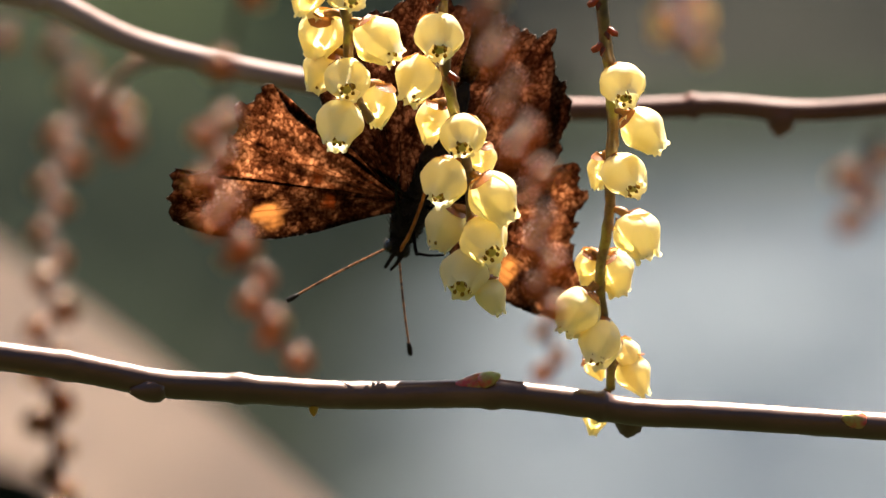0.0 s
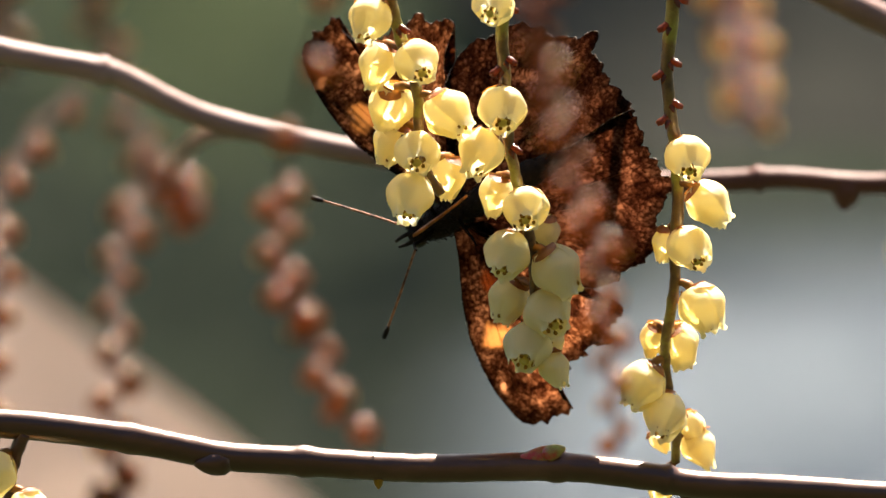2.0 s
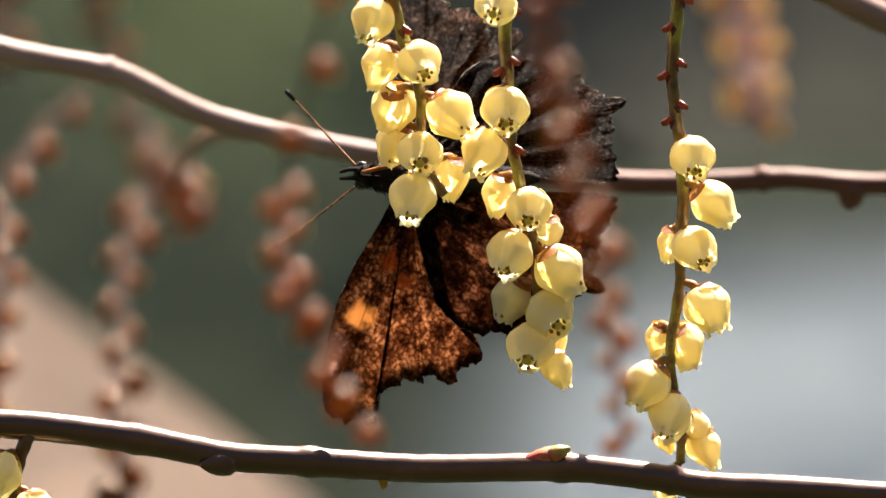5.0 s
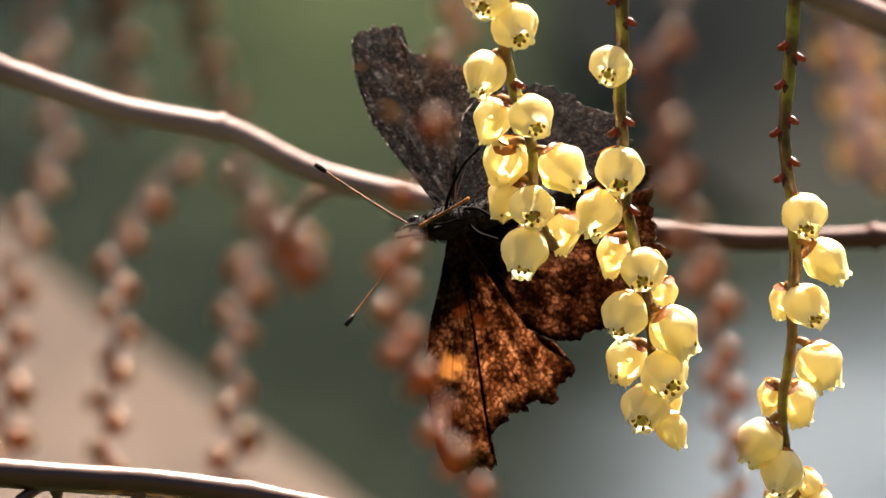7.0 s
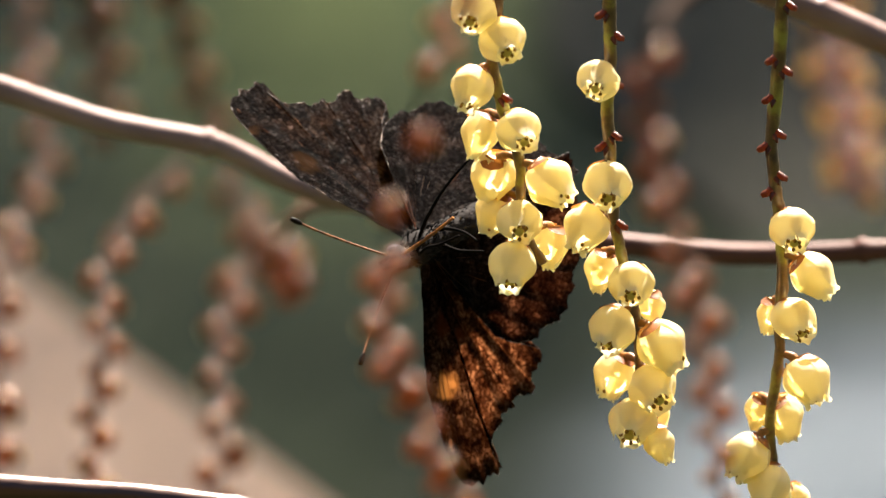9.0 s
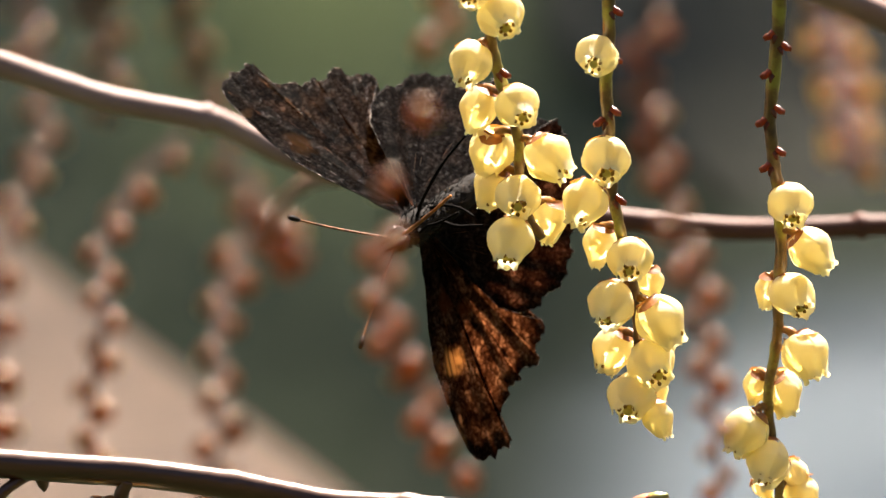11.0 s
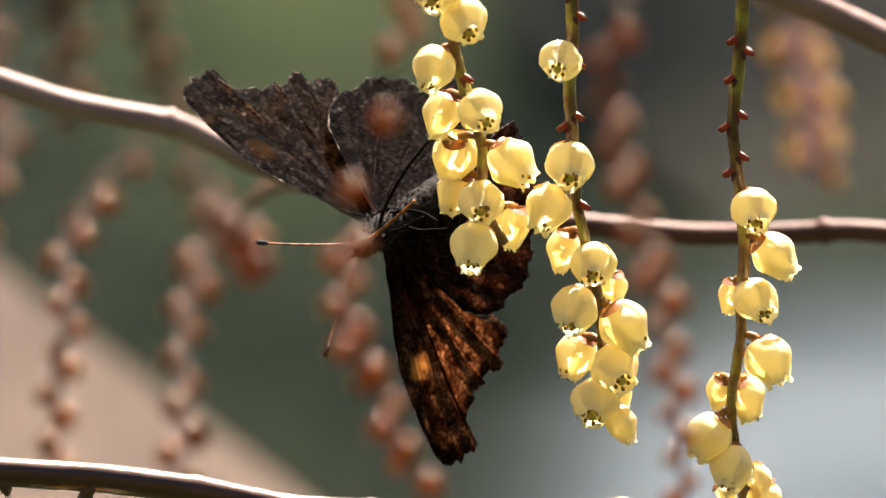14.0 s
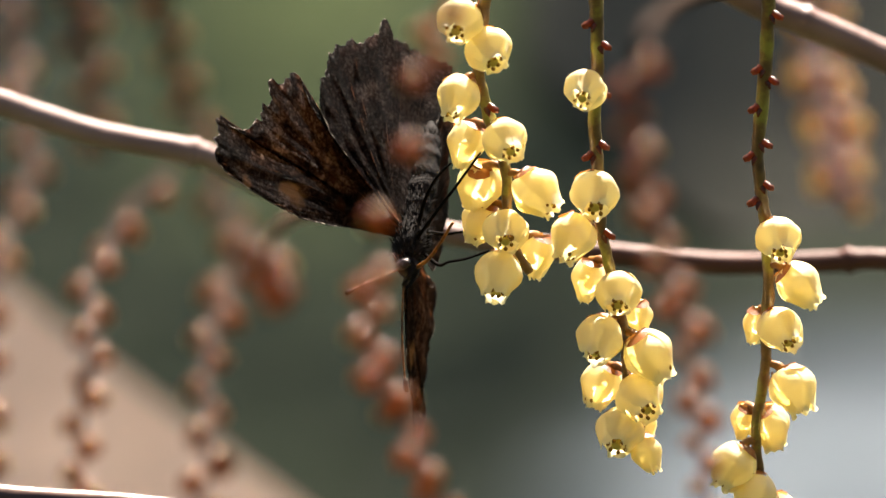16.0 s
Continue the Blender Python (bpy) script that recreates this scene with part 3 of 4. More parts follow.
def twig_bud(owner, origin, u, v, angle, lean, size, material, d=0.997, fat=0.62):
    bm = bmesh.new()
    blob(bm, aim(at(u, v, d) - origin, facing(angle, lean)) @ Matrix.Diagonal((size * fat * K, size * fat * K, size * K, 1)), 9, 12, lambda z: 1 - 0.4 * z, 0.15)
    part("bud", bm, material, owner)


twig_bud(TWIG, TWIG_AT, 585, 921, 185, 25, 38, BARK)
twig_bud(TWIG, TWIG_AT, 1160, 912, 190, 8, 50, BUD_RED, 0.998, 0.36)
twig_bud(TWIG, TWIG_AT, 1188, 902, 20, 10, 22, BUD_RED)
twig_bud(TWIG, TWIG_AT, 1437, 978, -100, 5, 30, BARK, 1.0, 1.0)
twig_bud(TWIG, TWIG_AT, 1835, 975, 170, 25, 26, BUD_RED)
twig_bud(TWIG, TWIG_AT, 877, 955, -90, 20, 14, BUD_YELLOW)
twig_bud(TWIG, TWIG_AT, 286, 846, 75, 10, 13, PALE_BARK, 0.998, 1.3)
twig_bud(TWIG, TWIG_AT, 100, 868, -80, 0, 22, BARK, 0.998)
# two short shoots under the twig, one with a flower
bm = bmesh.new()
tube(bm, [p - TWIG_AT for p in smooth_line([at(70, 862, 0.998), at(30, 890, 0.996), at(-2, 935, 0.995), at(-15, 1010, 0.995)], 6)], 11 * K, 8, 0.2)
part("side_shoot", bm, BARK, TWIG)
twig_bud(TWIG, TWIG_AT, -25, 950, 210, 10, 16, BUD_BROWN, 0.995)
raceme_of([(250, 868), (236, 905), (226, 950), (222, 1040), (228, 1150)], [(196, 945, -105, 20, 1.05, "half"), (262, 1010, -70, 20, 1.0, "half"), (190, 1070, -110, 25, 1.0, "open")], [], "pale yellow bell flowers on a short shoot under the twig", d=0.997, bark=BARK)

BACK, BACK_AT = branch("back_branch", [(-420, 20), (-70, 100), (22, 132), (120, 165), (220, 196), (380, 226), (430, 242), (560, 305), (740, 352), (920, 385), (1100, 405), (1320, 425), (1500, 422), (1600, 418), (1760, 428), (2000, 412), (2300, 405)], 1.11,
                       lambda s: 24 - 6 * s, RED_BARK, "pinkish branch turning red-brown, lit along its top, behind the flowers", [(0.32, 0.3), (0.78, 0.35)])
bm = bmesh.new()
tube(bm, [p - BACK_AT for p in smooth_line([at(640, 335, 1.12), at(575, 340, 1.2), at(530, 375, 1.32), at(505, 440, 1.44)], 6)], 16 * K, 8, 0.2)
part("side_twig", bm, BROWN_STEM, BACK)
twig_bud(BACK, BACK_AT, 1705, 445, -95, 0, 34, RED_BARK, 1.11, 0.9)
branch("upper_branch", [(1180, -150), (1300, -85), (1400, -32), (1500, 8), (1620, 62), (1800, 150), (2100, 260)], 1.1, lambda s: 27, PALE_BARK, "brown branch crossing behind the hanging racemes", [(0.45, 0.2)])
branch("arching_shoot", [(1400, -70), (1320, -52), (1250, -35), (1205, -5), (1185, 30)], [1.08, 0.97, 0.85, 0.77, 0.73], lambda s: 13, DARK_STEM, "thin brown shoot arching over to a hanging raceme")


# ---- racemes in bud, out of focus ----
def bud_meshes():
    bm = bmesh.new()
    blob(bm, Matrix.Diagonal((1, 1, 1.15, 1)), 8, 10, lambda z: 1 - 0.12 * z, 0.08)
    a = mesh_of("bud", bm, BUD_BROWN)
    bm = bmesh.new()
    blob(bm, Matrix.Translation((0, 0, 0.75)) @ Matrix.Diagonal((0.6, 0.6, 0.5, 1)), 6, 8)
    return a, mesh_of("petal_tip", bm, BUD_YELLOW)


BUD, TIP = bud_meshes()


def budding_raceme(line, depths, size, seed, label, step=34.0, tips=0.3, spread=1.0, tip_size=1.0, thick=9.0, bare=(0, 0)):
    """A hanging string of closed brown buds round a thin stem."""
    r = random.Random(seed)
    n = len(line)
    plan = []
    for i, (u, v) in enumerate(line):
        q = i / (n - 1) * (len(depths) - 1)
        j = min(int(q), len(depths) - 2)
        plan.append(Vector((u, v, depths[j] + (depths[j + 1] - depths[j]) * (q - j))))
    plan = smooth_line(plan, 10)
    stem = [at(*q) for q in plan]
    top = stem[0]
    ob = thing("budding_raceme", top, label, "flower raceme", "racemes in bud")
    bm = bmesh.new()
    scale = sum(depths) / len(depths)
    tube(bm, [p - top for p in stem], lambda s: thick * (1.5 - 0.5 * s) * (1 + 0.35 * noise.noise(Vector((s * 60, seed, 0)))) * K * scale, 8, 0.3)
    part("stem", bm, DARK_STEM, ob)
    gone, k = 0.0, 0
    for a, b, pa, pb in zip(stem, stem[1:], plan, plan[1:]):
        gone += (pb - pa).xy.length
        if gone >= (3.6 * step if bare[0] < pb.y < bare[1] else step):
            gone = 0.0
            k += 1
            side = 62 if k % 2 else -62
            way = facing(-90 + side + r.uniform(-22, 22), r.uniform(-30, 45))
            big = 0.9 * size * K * scale * r.uniform(0.75, 1.15)
            m = aim(b - top + way * (0.8 * big + 6 * K * scale) * spread, way) @ Matrix.Scale(big, 4)
            bud = piece("bud", BUD, ob, m)
            if r.random() < tips:
                piece("petal_tip", TIP, bud, Matrix.Scale(tip_size, 4), "yellow petals showing at the tip")
    return ob


S = "brown buds strung along a blurred hanging raceme"
budding_raceme([(45, -150), (75, 40), (92, 160), (105, 240), (90, 300), (55, 380), (32, 450), (12, 530), (18, 640), (5, 760), (10, 840)], [1.75, 1.6, 1.42, 1.35], 25, 1, S, 39, 0.6)
budding_raceme([(185, -160), (195, 0), (215, 120), (228, 228)], [1.75, 1.7], 26, 2, S, 39, 0.6)
budding_raceme([(352, 262), (325, 288), (270, 335), (240, 392), (205, 450), (205, 520), (212, 580), (192, 660), (190, 740), (185, 830)], [1.58, 1.42, 1.36, 1.33], 22, 3, S + " below the branch", 38, 0.6)
budding_raceme([(322, -150), (345, 30), (385, 150), (418, 230), (440, 320), (480, 395), (455, 450), (430, 520), (412, 590), (412, 660), (415, 740), (405, 830), (405, 880), (418, 960), (425, 1060), (440, 1130)], [1.75, 1.7, 1.46, 1.36, 1.33], 25, 4, S, 39, 0.6)
budding_raceme([(470, 390), (520, 430), (560, 485)], [1.5, 1.5], 25, 5, "short side spray of brown buds, out of focus", 19)
budding_raceme([(840, -60), (805, 60), (764, 170), (742, 260), (714, 400), (702, 480), (700, 560), (725, 640), (770, 715), (795, 790), (835, 850)], [0.755, 0.76, 0.765], 24, 6, S, 34, 0.8, thick=4.0, bare=(115, 425))
budding_raceme([(1190, 20), (1165, 100), (1165, 180), (1190, 270), (1208, 340), (1225, 430), (1252, 510), (1268, 590), (1278, 660), (1285, 740), (1295, 820), (1302, 895)], [0.725, 0.735, 0.76, 0.8], 24, 7, S, 36, 0.5, thick=6.0)
budding_raceme([(1470, -120), (1495, 20), (1505, 120), (1520, 200), (1538, 300)], [1.62, 1.55], 25, 8, "yellow-tipped buds on a blurred hanging raceme", 19, 1.0, 1.3, 1.5)
budding_raceme([(1880, 470), (1850, 560), (1850, 620)], [1.6, 1.6], 26, 9, "few pale buds on a blurred raceme", 30, 0.15, 1.2, 1.0)
budding_raceme([(-80, 560), (-60, 660), (-40, 740), (-50, 850)], [1.5, 1.42], 24, 10, "yellowish buds on a blurred hanging raceme", 30, 0.9, 1.1, 1.3)


# ---- butterfly ----
# local axes: x to the head, y to its left, z to its back; lengths in plan units
FORE_EDGE = [(0, 22), (40, 27), (90, 36), (160, 52), (235, 61), (300, 56), (352, 47), (404, 30), (424, 18), (432, 2), (428, -15), (434, -24), (424, -40), (428, -66), (420, -78), (406, -74),
             (393, -64), (372, -66), (356, -71), (346, -82), (338, -98), (328, -96), (325, -112), (321, -136), (312, -132), (303, -146), (309, -168), (310, -188), (300, -194), (286, -186),
             (276, -189), (268, -203), (260, -216), (250, -224), (238, -222), (228, -206), (222, -190), (212, -172), (195, -154), (172, -140), (120, -112), (60, -78), (0, -42)]
HIND_EDGE = [(0, 4), (60, -12), (140, -34), (205, -56), (232, -80), (246, -98), (258, -128), (262, -142), (254, -158), (258, -180), (264, -205), (256, -216), (258, -234), (246, -240), (236, -256),
             (231, -270), (218, -267), (205, -280), (198, -300), (189, -312), (182, -326), (186, -348), (177, -364), (164, -354), (150, -340), (136, -342), (121, -352), (106, -346), (94, -358),
             (80, -351), (64, -369), (48, -365), (30, -378), (14, -380), (5, -340), (4, -260), (6, -150), (0, -60)]


def rim_of(edge):
    """The ragged, scalloped margin of a wing."""
    rim, walked = [], 0.0
    n = len(edge)
    for i in range(n):
        (s0, a0), (s1, a1) = edge[i], edge[(i + 1) % n]
        far = min(s0 + abs(a0), s1 + abs(a1)) > 240
        m = max(1, int(math.hypot(s1 - s0, a1 - a0) / 4.5))
        for j in range(m):
            f = j / m
            s, a = s0 + (s1 - s0) * f, a0 + (a1 - a0) * f
            if far and a < 0:
                q = noise.noise(Vector((s * 0.06, a * 0.06, 3))) * 3 + noise.noise(Vector((s * 0.16, a * 0.16, 5))) * 4
                walked += math.hypot(s1 - s0, a1 - a0) / m
                q += 4 * abs(math.sin(walked * 0.15 + 1.5 * noise.noise(Vector((s * 0.02, a * 0.02, 1))))) - 2
                h = math.hypot(s, a)
                s, a = s + q * s / h, a + q * a / h
            rim.append((s, a))
    return rim


def wing_lift(x, y, f, drop):
    """Height of the wing's surface: a slight arch, folds that run out from the root, small waves."""
    h = math.hypot(x, y)
    fold = 1.5 * math.sin(30 * math.atan2(x, y + 1e-6)) * min(1, h / 160)
    arch = 10 * math.sin(math.pi * min(1, f)) * (0.4 + 0.6 * noise.noise(Vector((x * 0.012, y * 0.012, drop))))
    return arch + fold + 1.6 * noise.noise(Vector((x * 0.05, y * 0.05, 8)))


def wing_bm(edge, side, drop):
    """A thin, slightly arched wing."""
    rim = rim_of(edge)
    bm = bmesh.new()
    share = bm.verts.layers.float.new("rim")
    layers = []
    for z in (0.55, -0.55):
        rings = []
        for k in range(1, 13):
            f = k / 12
            ring = []
            for s, a in rim:
                x, y = a * f, s * f
                lift = wing_lift(x, y, f, drop)
                v = bm.verts.new((x * K, side * y * K, (lift + z + drop) * K))
                v[share] = f
                ring.append(v)
            rings.append(ring)
        hub = bm.verts.new((0, 0, (z + drop) * K))
        layers.append(rings)
        m = len(rim)
        for i in range(m):
            bm.faces.new((hub, rings[0][i], rings[0][(i + 1) % m]))
            for p, q in zip(rings, rings[1:]):
                bm.faces.new((p[i], q[i], q[(i + 1) % m], p[(i + 1) % m]))
    a, b = layers[0][-1], layers[1][-1]
    for i in range(len(a)):
        j = (i + 1) % len(a)
        bm.faces.new((a[i], a[j], b[j], b[i]))
    return bm


def fringe_bm(edge, side, drop):
    """The pale hairy fringe along the margin."""
    line = []
    for s, a in rim_of(edge):
        if s + abs(a) > 190:
            line.append(Vector((a * K, side * s * K, (drop + wing_lift(a, s, 1, drop)) * K)))
    return tube(bmesh.new(), line, lambda f: (0.9 + 0.7 * noise.noise(Vector((f * 90, 0, 2)))) * K, 5)


def vein_bm(end, side, drop):
    """A fine raised vein from the wing root to the margin."""
    s1, a1 = end
    line = []
    for k in range(13):
        f = k / 12 * 0.97
        x, y = a1 * f ** 1.25, s1 * f
        lift = wing_lift(x, y, f, drop)
        line.append(Vector((x * K, side * y * K, (lift + drop) * K)))
    return tube(bmesh.new(), line, lambda q: (0.7 - 0.25 * q) * K, 5)


butterfly = thing("butterfly", at(818, 402, 1.012), "dark brown butterfly with ragged bark-patterned wings, feeding on the flowers", "butterfly")
WINGS, FEELERS = {}, {}
for side, tag in ((1, "L"), (-1, "R")):
    w = part("forewing", wing_bm(FORE_EDGE, side, 2), FORE if side > 0 else FORE_RIGHT, butterfly, "ragged brown forewing glowing orange where light passes")
    for end in [(424, 16), (431, -22), (424, -66), (368, -66), (322, -132), (308, -186), (254, -220), (205, -160)]:
        part("vein", vein_bm(end, side, 2), VEIN, w)
    part("fringe", fringe_bm(FORE_EDGE, side, 2), FRINGE, w)
    WINGS["F" + tag] = w
    w = part("hindwing", wing_bm(HIND_EDGE, side, -9), HIND, butterfly, "ragged dark brown hindwing with a short tail")
    for end in [(230, -78), (258, -142), (262, -204), (244, -240), (230, -268), (182, -352), (120, -350), (62, -366)]:
        part("vein", vein_bm(end, side, -9), VEIN, w)
    part("fringe", fringe_bm(HIND_EDGE, side, -9), FRINGE, w)
    WINGS["H" + tag] = w

bm = bmesh.new()
blob(bm, Matrix.Translation((18 * K, 0, -4 * K)) @ Matrix.Rotation(radians(90), 4, "Y") @ Matrix.Diagonal((30 * K, 29 * K, 62 * K, 1)), 14, 18, lambda z: 1 + 0.08 * math.sin(5 * z), 0.1)
r = random.Random(8)
for k in range(420):
    a, z = r.uniform(0, 6.283), r.uniform(-0.95, 0.95)
    q = math.sqrt(1 - z * z)
    p = Vector((18 + 62 * z, 29 * q * math.sin(a), -4 + 30 * q * math.cos(a))) * K
    w = (Vector((-0.9 + 0.5 * z, q * math.sin(a), q * math.cos(a))) + Vector((r.uniform(-.4, .4), r.uniform(-.4, .4), r.uniform(-.4, .4)))).normalized()
    tube(bm, [p, p + w * r.uniform(8, 17) * K], lambda s: (1.4 - 1.1 * s) * K, 3)
part("thorax", bm, FUR, butterfly, "furry dark thorax")
bm = bmesh.new()
line = [Vector((x * K, 0, z * K)) for x, z in ((-20, -4), (-60, -6), (-110, -9), (-160, -10), (-205, -8), (-240, -4))]
tube(bm, smooth_line(line, 10), lambda s: (22 + 5 * math.sin(3.1 * s) - 16 * s ** 3) * (1 + 0.05 * math.sin(s * 44)) * K, 14, 0.1)
for k in range(380):
    a, x = r.uniform(0, 6.283), r.uniform(-215, -25)
    q = 24 - 10 * (x / -215) ** 3
    p = Vector((x, q * math.sin(a), -8 + q * math.cos(a))) * K
    w = (Vector((-1.3, 0.6 * math.sin(a), 0.6 * math.cos(a))) + Vector((r.uniform(-.3, .3), r.uniform(-.3, .3), r.uniform(-.3, .3)))).normalized()
    tube(bm, [p, p + w * r.uniform(8, 15) * K], lambda s: (1.3 - 1.0 * s) * K, 3)
part("abdomen", bm, FUR, butterfly, "segmented brown abdomen")
bm = bmesh.new()
blob(bm, Matrix.Translation((80 * K, 0, -10 * K)) @ Matrix.Diagonal((19 * K, 22 * K, 20 * K, 1)), 10, 14, None, 0.08)
for k in range(90):
    a, z = r.uniform(0, 6.283), r.uniform(-1, 0.6)
    q = math.sqrt(1 - z * z)
    w = Vector((z, q * math.sin(a), q * math.cos(a)))
    p = Vector((80, 0, -10)) * K + Vector((19 * w.x, 22 * w.y, 20 * w.z)) * K
    tube(bm, [p, p + w * r.uniform(4, 9) * K], lambda s: (1.2 - 0.9 * s) * K, 3)
head = part("head", bm, FUR, butterfly)
for side in (1, -1):
    bm = bmesh.new()
    blob(bm, Matrix.Translation((84 * K, side * 17 * K, -9 * K)) @ Matrix.Diagonal((13 * K, 9 * K, 14 * K, 1)), 8, 12)
    part("eye", bm, EYE, head)
    bm = bmesh.new()
    tube(bm, smooth_line([Vector((86, side * 7, -22)) * K, Vector((104, side * 8, -20)) * K, Vector((124, side * 6, -8)) * K], 5), lambda s: (6 - 3.5 * s) * K, 7, 0.3)
    part("palp", bm, FUR, head)
    bm = bmesh.new()
    a = radians(42 if side > 0 else 36)
    tip = Vector((88 + 208 * math.cos(a), side * (10 + 208 * math.sin(a)), 22))
    root = Vector((88, side * 10, 2))
    feeler = smooth_line([root * K, root.lerp(tip, 0.35) * K + Vector((0, 0, 6 * K)), root.lerp(tip, 0.7) * K + Vector((0, 0, 6 * K)), tip * K], 10)
    tube(bm, feeler, lambda s: (2.0 + 0.3 * math.sin(90 * s)) * K, 7)
    FEELERS[side] = an = part("antenna", bm, FEELER, butterfly, "thin ringed antenna with a dark club")
    bm = bmesh.new()
    tube(bm, feeler[-5:], lambda s: (2.2 + 2.8 * math.sin(0.4 + 2.2 * s)) * K, 8)
    part("club", bm, CLUB, an)
LEGS = [[(30, 14, -26), (14, 60, -90), (-20, 124, -190), (-60, 168, -268)], [(-8, 14, -24), (-20, 62, -58), (-30, 104, -100), (-34, 132, -140)],
        [(44, -8, -28), (74, -14, -62), (72, -12, -84), (66, -19, -112), (52, -24, -155)], [(-5, -14, -26), (-14, -40, -48), (-24, -54, -70), (-30, -66, -92)]]
CLINGING = []
for line in LEGS:
    bm = bmesh.new()
    tube(bm, smooth_line([Vector(p) * K for p in line], 6), lambda s: (3.6 - 1.6 * s) * K, 7, 0.2)
    CLINGING.append(part("leg", bm, LEG, butterfly))
SIP = [(84, 0, -26), (48, 4, -44), (0, 10, -54), (-50, 18, -62)]
bm = bmesh.new()
tube(bm, smooth_line([Vector(p) * K for p in SIP], 8), lambda s: (3.8 - 1.2 * s) * K, 7)
TUBE = part("proboscis", bm, TONGUE, butterfly, "thin orange-brown proboscis reaching into a flower")


# ---- what moves ----
def frame_of(x, z):
    """Turns the butterfly's axes into the world, from its head and back directions in the view's axes."""
    x = Vector(x).normalized()
    z = Vector(z)
    z = (z - x * z.dot(x)).normalized()
    y = z.cross(x)
    return (AXES @ Matrix((x, y, z)).transposed()).to_4x4()


def motions():
    # seconds; place u, v; head and back directions in the view; flap L R, sweep of forewings L R, sweep of hindwings L R
    rows = [
        (0, 1054, 593, (-0.392, -0.917, -0.072), (-0.333, 0.215, -0.918), (6, 11), (-24, -11), (8, 10)),
        (0.5, 1060, 587, (-0.538, -0.839, -0.080), (-0.220, 0.232, -0.948), (8, 14), (-25, -10), (8, 12)),
        (1, 1028, 543, (-0.527, -0.790, -0.314), (0.245, 0.212, -0.946), (18, 17), (-23, -19), (8, 3)),
        (1.5, 1017, 500, (-0.745, -0.587, -0.315), (0.305, 0.120, -0.945), (22, 23), (-25, -11), (8, 10)),
        (2, 1016, 478, (-0.839, -0.451, -0.305), (0.269, 0.143, -0.952), (20, 21), (-20, -15), (4, 8)),
        (2.3, 1078, 472, (-0.730, -0.422, -0.538), (0.518, 0.171, -0.838), (16, 17), (-8, 2), (8, 11)),
        (2.5, 1033, 438, (-0.880, -0.323, -0.348), (0.325, 0.124, -0.938), (61, 65), (-8, 18), (13, -23)),
        (2.7, 976, 433, (-0.905, -0.244, -0.349), (0.361, -0.004, -0.933), (49, 50), (-22, -16), (5, -3)),
        (3, 997, 430, (-0.870, -0.226, -0.439), (0.451, 0.000, -0.893), (41, 40), (-24, -18), (1, 1)),
        (3.5, 992, 426, (-0.850, -0.277, -0.448), (0.467, -0.002, -0.884), (33, 31), (-21, -17), (1, -1)),
        (6, 851, 391, (-0.972, 0.224, -0.070), (-0.007, -0.328, -0.945), (13, 5), (-8, -17), (8, 5)),
        (6.5, 823, 377, (-0.990, 0.137, 0.032), (-0.069, -0.274, -0.959), (13, 6), (-6, -15), (8, 8)),
        (7, 812, 390, (-0.924, -0.219, 0.313), (-0.263, -0.230, -0.937), (24, 15), (-2, -13), (10, 8)),
        (7.5, 771, 393, (-0.712, -0.306, 0.633), (-0.548, -0.322, -0.772), (18, 15), (-7, -10), (8, 6)),
        (9, 778, 405, (-0.693, -0.361, 0.624), (-0.526, -0.339, -0.780), (24, 22), (-10, -6), (8, 10)),
        (12.5, 776, 410, (-0.619, -0.449, 0.644), (-0.522, -0.377, -0.765), (21, 21), (-7, -9), (8, 9)),
        (14.2, 776, 410, (-0.619, -0.449, 0.644), (-0.522, -0.377, -0.765), (21, 21), (-7, -9), (8, 9)),
        (14.5, 754, 409, (-0.459, -0.564, 0.686), (-0.676, -0.279, -0.682), (21, 14), (-4, -10), (8, 7)),
        (15, 754, 407, (-0.344, -0.572, 0.744), (-0.819, -0.204, -0.536), (27, 16), (-5, -8), (14, 4)),
        (15.5, 765, 371, (-0.165, -0.761, 0.627), (-0.901, -0.142, -0.410), (22, 23), (-9, -9), (10, 4)),
        (16, 772, 368, (-0.144, -0.817, 0.558), (-0.891, -0.138, -0.432), (22, 19), (-11, -23), (9, 4)),
    ]
    poses = {t: Matrix.Translation(at(u, v, 1.012)) @ frame_of(x, z) for t, u, v, x, z, *_ in rows}
    walk(butterfly, list(poses.items()))
    # two legs and the proboscis turn about their roots to hold on to the flowers while the body turns
    holds = [(CLINGING[0], LEGS[0], {7: (836, 287, 0.999), 7.5: (842, 275, 0.998), 9: (844, 270, 0.998), 12.5: (844, 268, 0.998), 14.2: (844, 268, 0.998), 14.5: (870, 240, 0.998), 15: (900, 215, 0.997),
                                  15.5: (916, 203, 0.996), 16: (916, 203, 0.996)}),
             (CLINGING[1], LEGS[1], {7: (885, 400, 1.0), 7.5: (885, 402, 1.0), 9: (880, 404, 1.0), 12.5: (880, 404, 1.0), 14.2: (880, 404, 1.0)}),
             (TUBE, SIP, {t: (866, 330, 1.0015) for t in poses if t >= 7})]
    for limb, line, feet in holds:
        root, rest = Vector(line[0]) * K, Vector(line[-1]) * K - Vector(line[0]) * K
        turns = []
        for t, m in poses.items():
            goal = m.inverted() @ at(*feet[t]) - root if t in feet else rest
            turns.append((t, Matrix.Translation(root) @ rest.rotation_difference(goal).to_matrix().to_4x4() @ Matrix.Translation(-root)))
        walk(limb, turns)
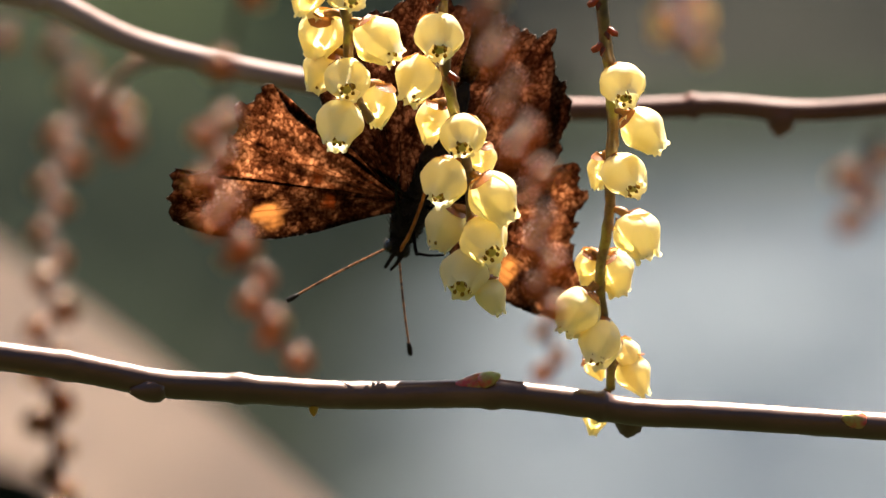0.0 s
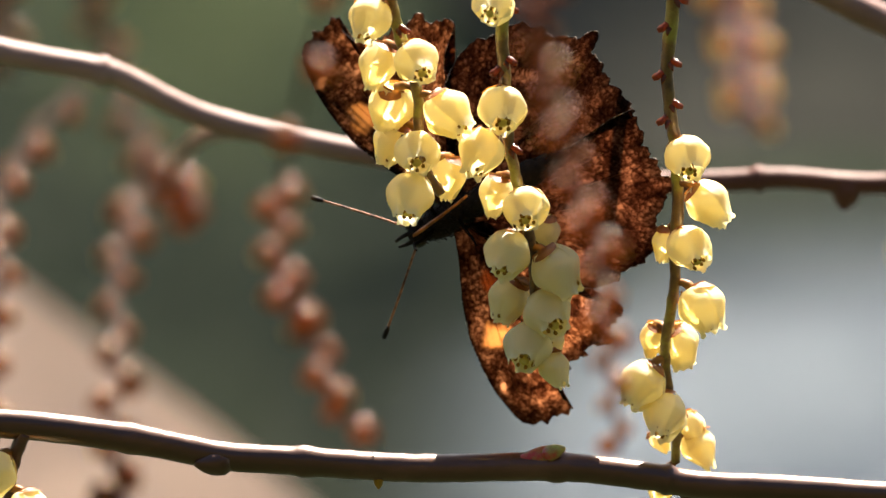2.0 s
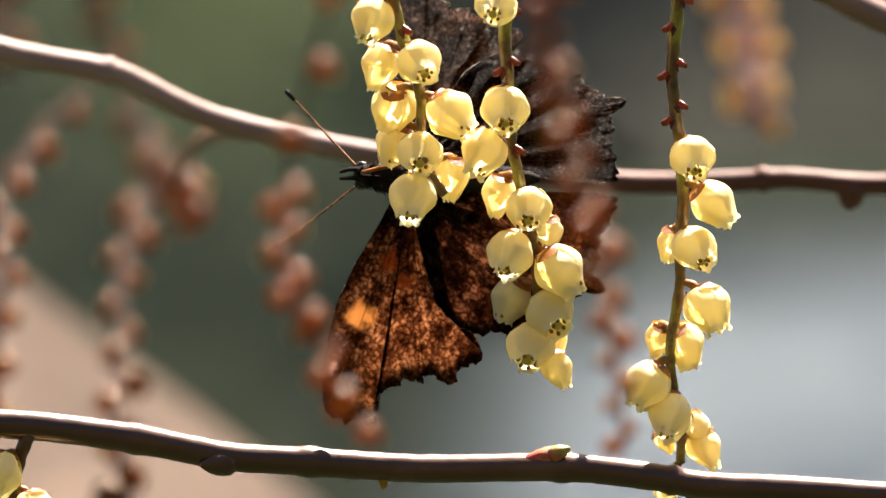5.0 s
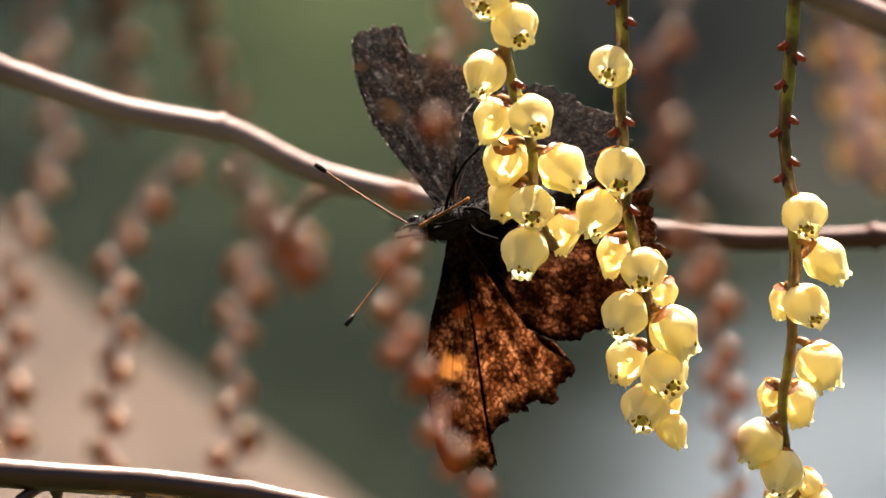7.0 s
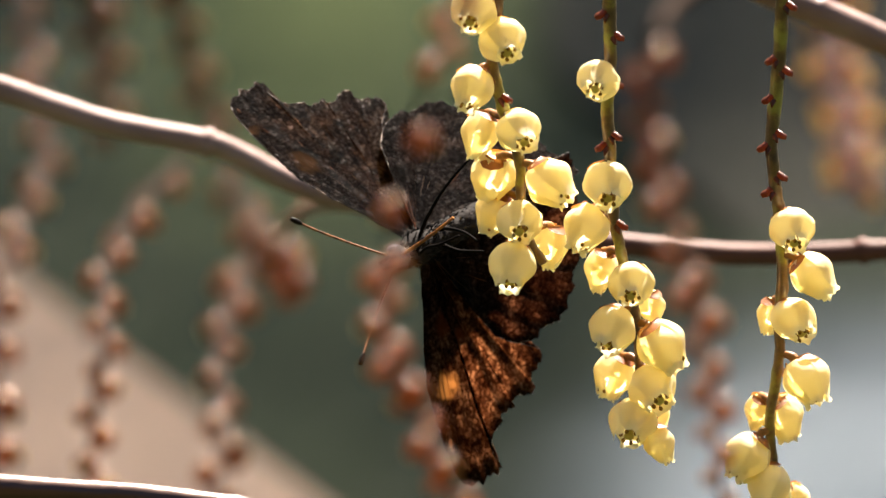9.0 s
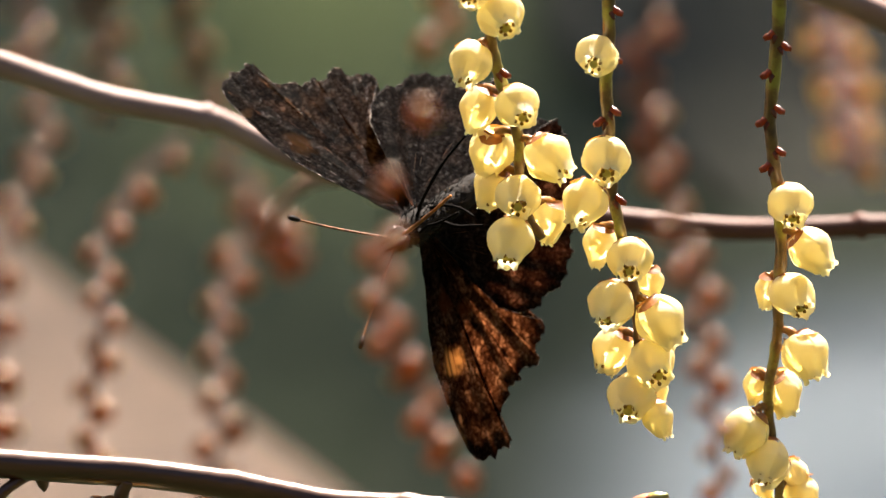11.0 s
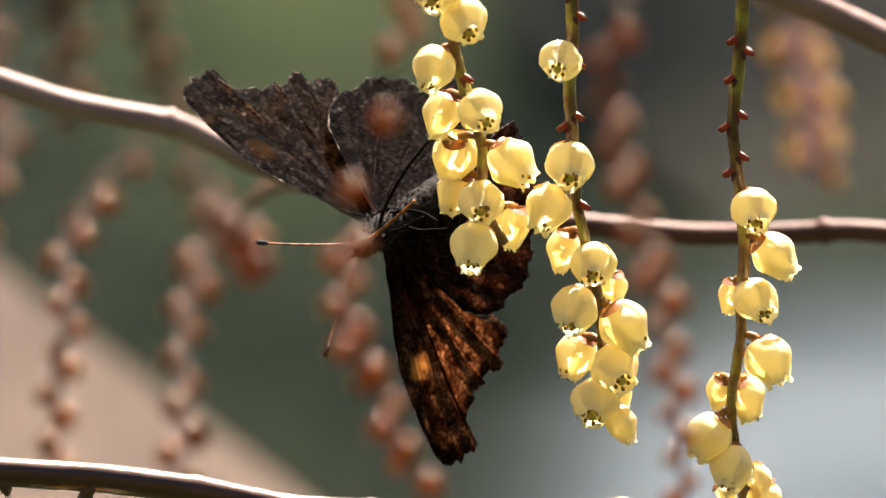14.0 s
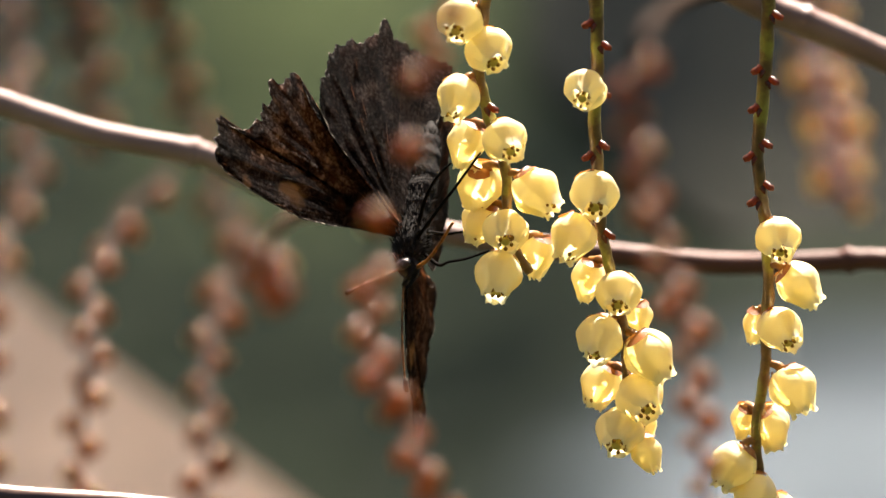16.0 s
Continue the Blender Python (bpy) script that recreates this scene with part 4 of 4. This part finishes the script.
    for i, (tag, side) in enumerate((("L", 1), ("R", -1))):
        for j, kind in enumerate("FH"):
            walk(WINGS[kind + tag], [(row[0], Matrix.Translation((0, side * 18 * K, 12 * K)) @ Matrix.Rotation(side * radians(row[5][i]), 4, "X")
                                      @ Matrix.Rotation(side * radians(row[6 + j][i]), 4, "Z")) for row in rows])
    # turns of the antennae about their roots, in degrees
    feel = {1: [(0, 5, -6, -5), (1, -14, 15, 5), (1.5, -10, 11, 7), (2, 3, -3, 0), (2.5, 0, -1, 7), (3, -8, 8, 3), (3.5, -7, 7, 4), (6, -4, 3, 2), (7, 7, -7, 10), (7.5, -4, 4, 2), (9, -4, 5, 0),
                (12.5, -3, 5, -9), (14.5, -4, 6, -13), (15, -3, 5, -9), (15.5, -1, 1, -1), (16, -2, 2, 2)],
            -1: [(0, -1, -2, 2), (0.5, 8, 13, 7), (1, 10, 17, 2), (1.5, 8, 10, -5), (2, -4, -4, -3), (2.5, 9, 11, -5), (3, 8, 10, -7), (3.5, 4, 4, -3), (6, 3, 4, -3), (7, 1, 2, -1), (7.5, -1, -3, -4),
                 (9, 1, 1, -1), (12.5, -3, -4, 3), (14.5, -3, -3, 3), (15, -2, -1, 8), (16, 0, 0, 4)]}
    for side, steps in feel.items():
        root = Vector((88, side * 10, 2)) * K
        walk(FEELERS[side], [(t, Matrix.Translation(root) @ Matrix.Rotation(Vector(turn).length * radians(1), 4, Vector(turn) if any(turn) else Vector((1, 0, 0))) @ Matrix.Translation(-root)) for t, *turn in steps])
    sway = {RACEME_1: [(0, -5, 5), (0.5, -5, 5), (1, 6, 2), (1.5, 3, 4), (2, 4, 5), (2.5, -6, 6), (3, -3, 6), (3.5, -6, 6), (6, 3, 5), (6.5, -2, 1), (7, 0, 0), (16, 0, 0)],
            RACEME_2: [(0, 2, -6), (0.5, 2, -7), (1, -1, -6), (1.5, -2, -7), (2, -1, -6), (2.5, 2, -5), (3, -5, -6), (3.5, -5, -7), (6, -5, -3), (6.5, 1, 0), (7, 0, 0), (16, 2, 0)]}
    for raceme, steps in sway.items():
        home = raceme.matrix_basis.translation.copy()
        walk(raceme, [(t, Matrix.Translation(home + AXES @ Vector((dx * K, -dy * K, 0)))) for t, dx, dy in steps])


motions()
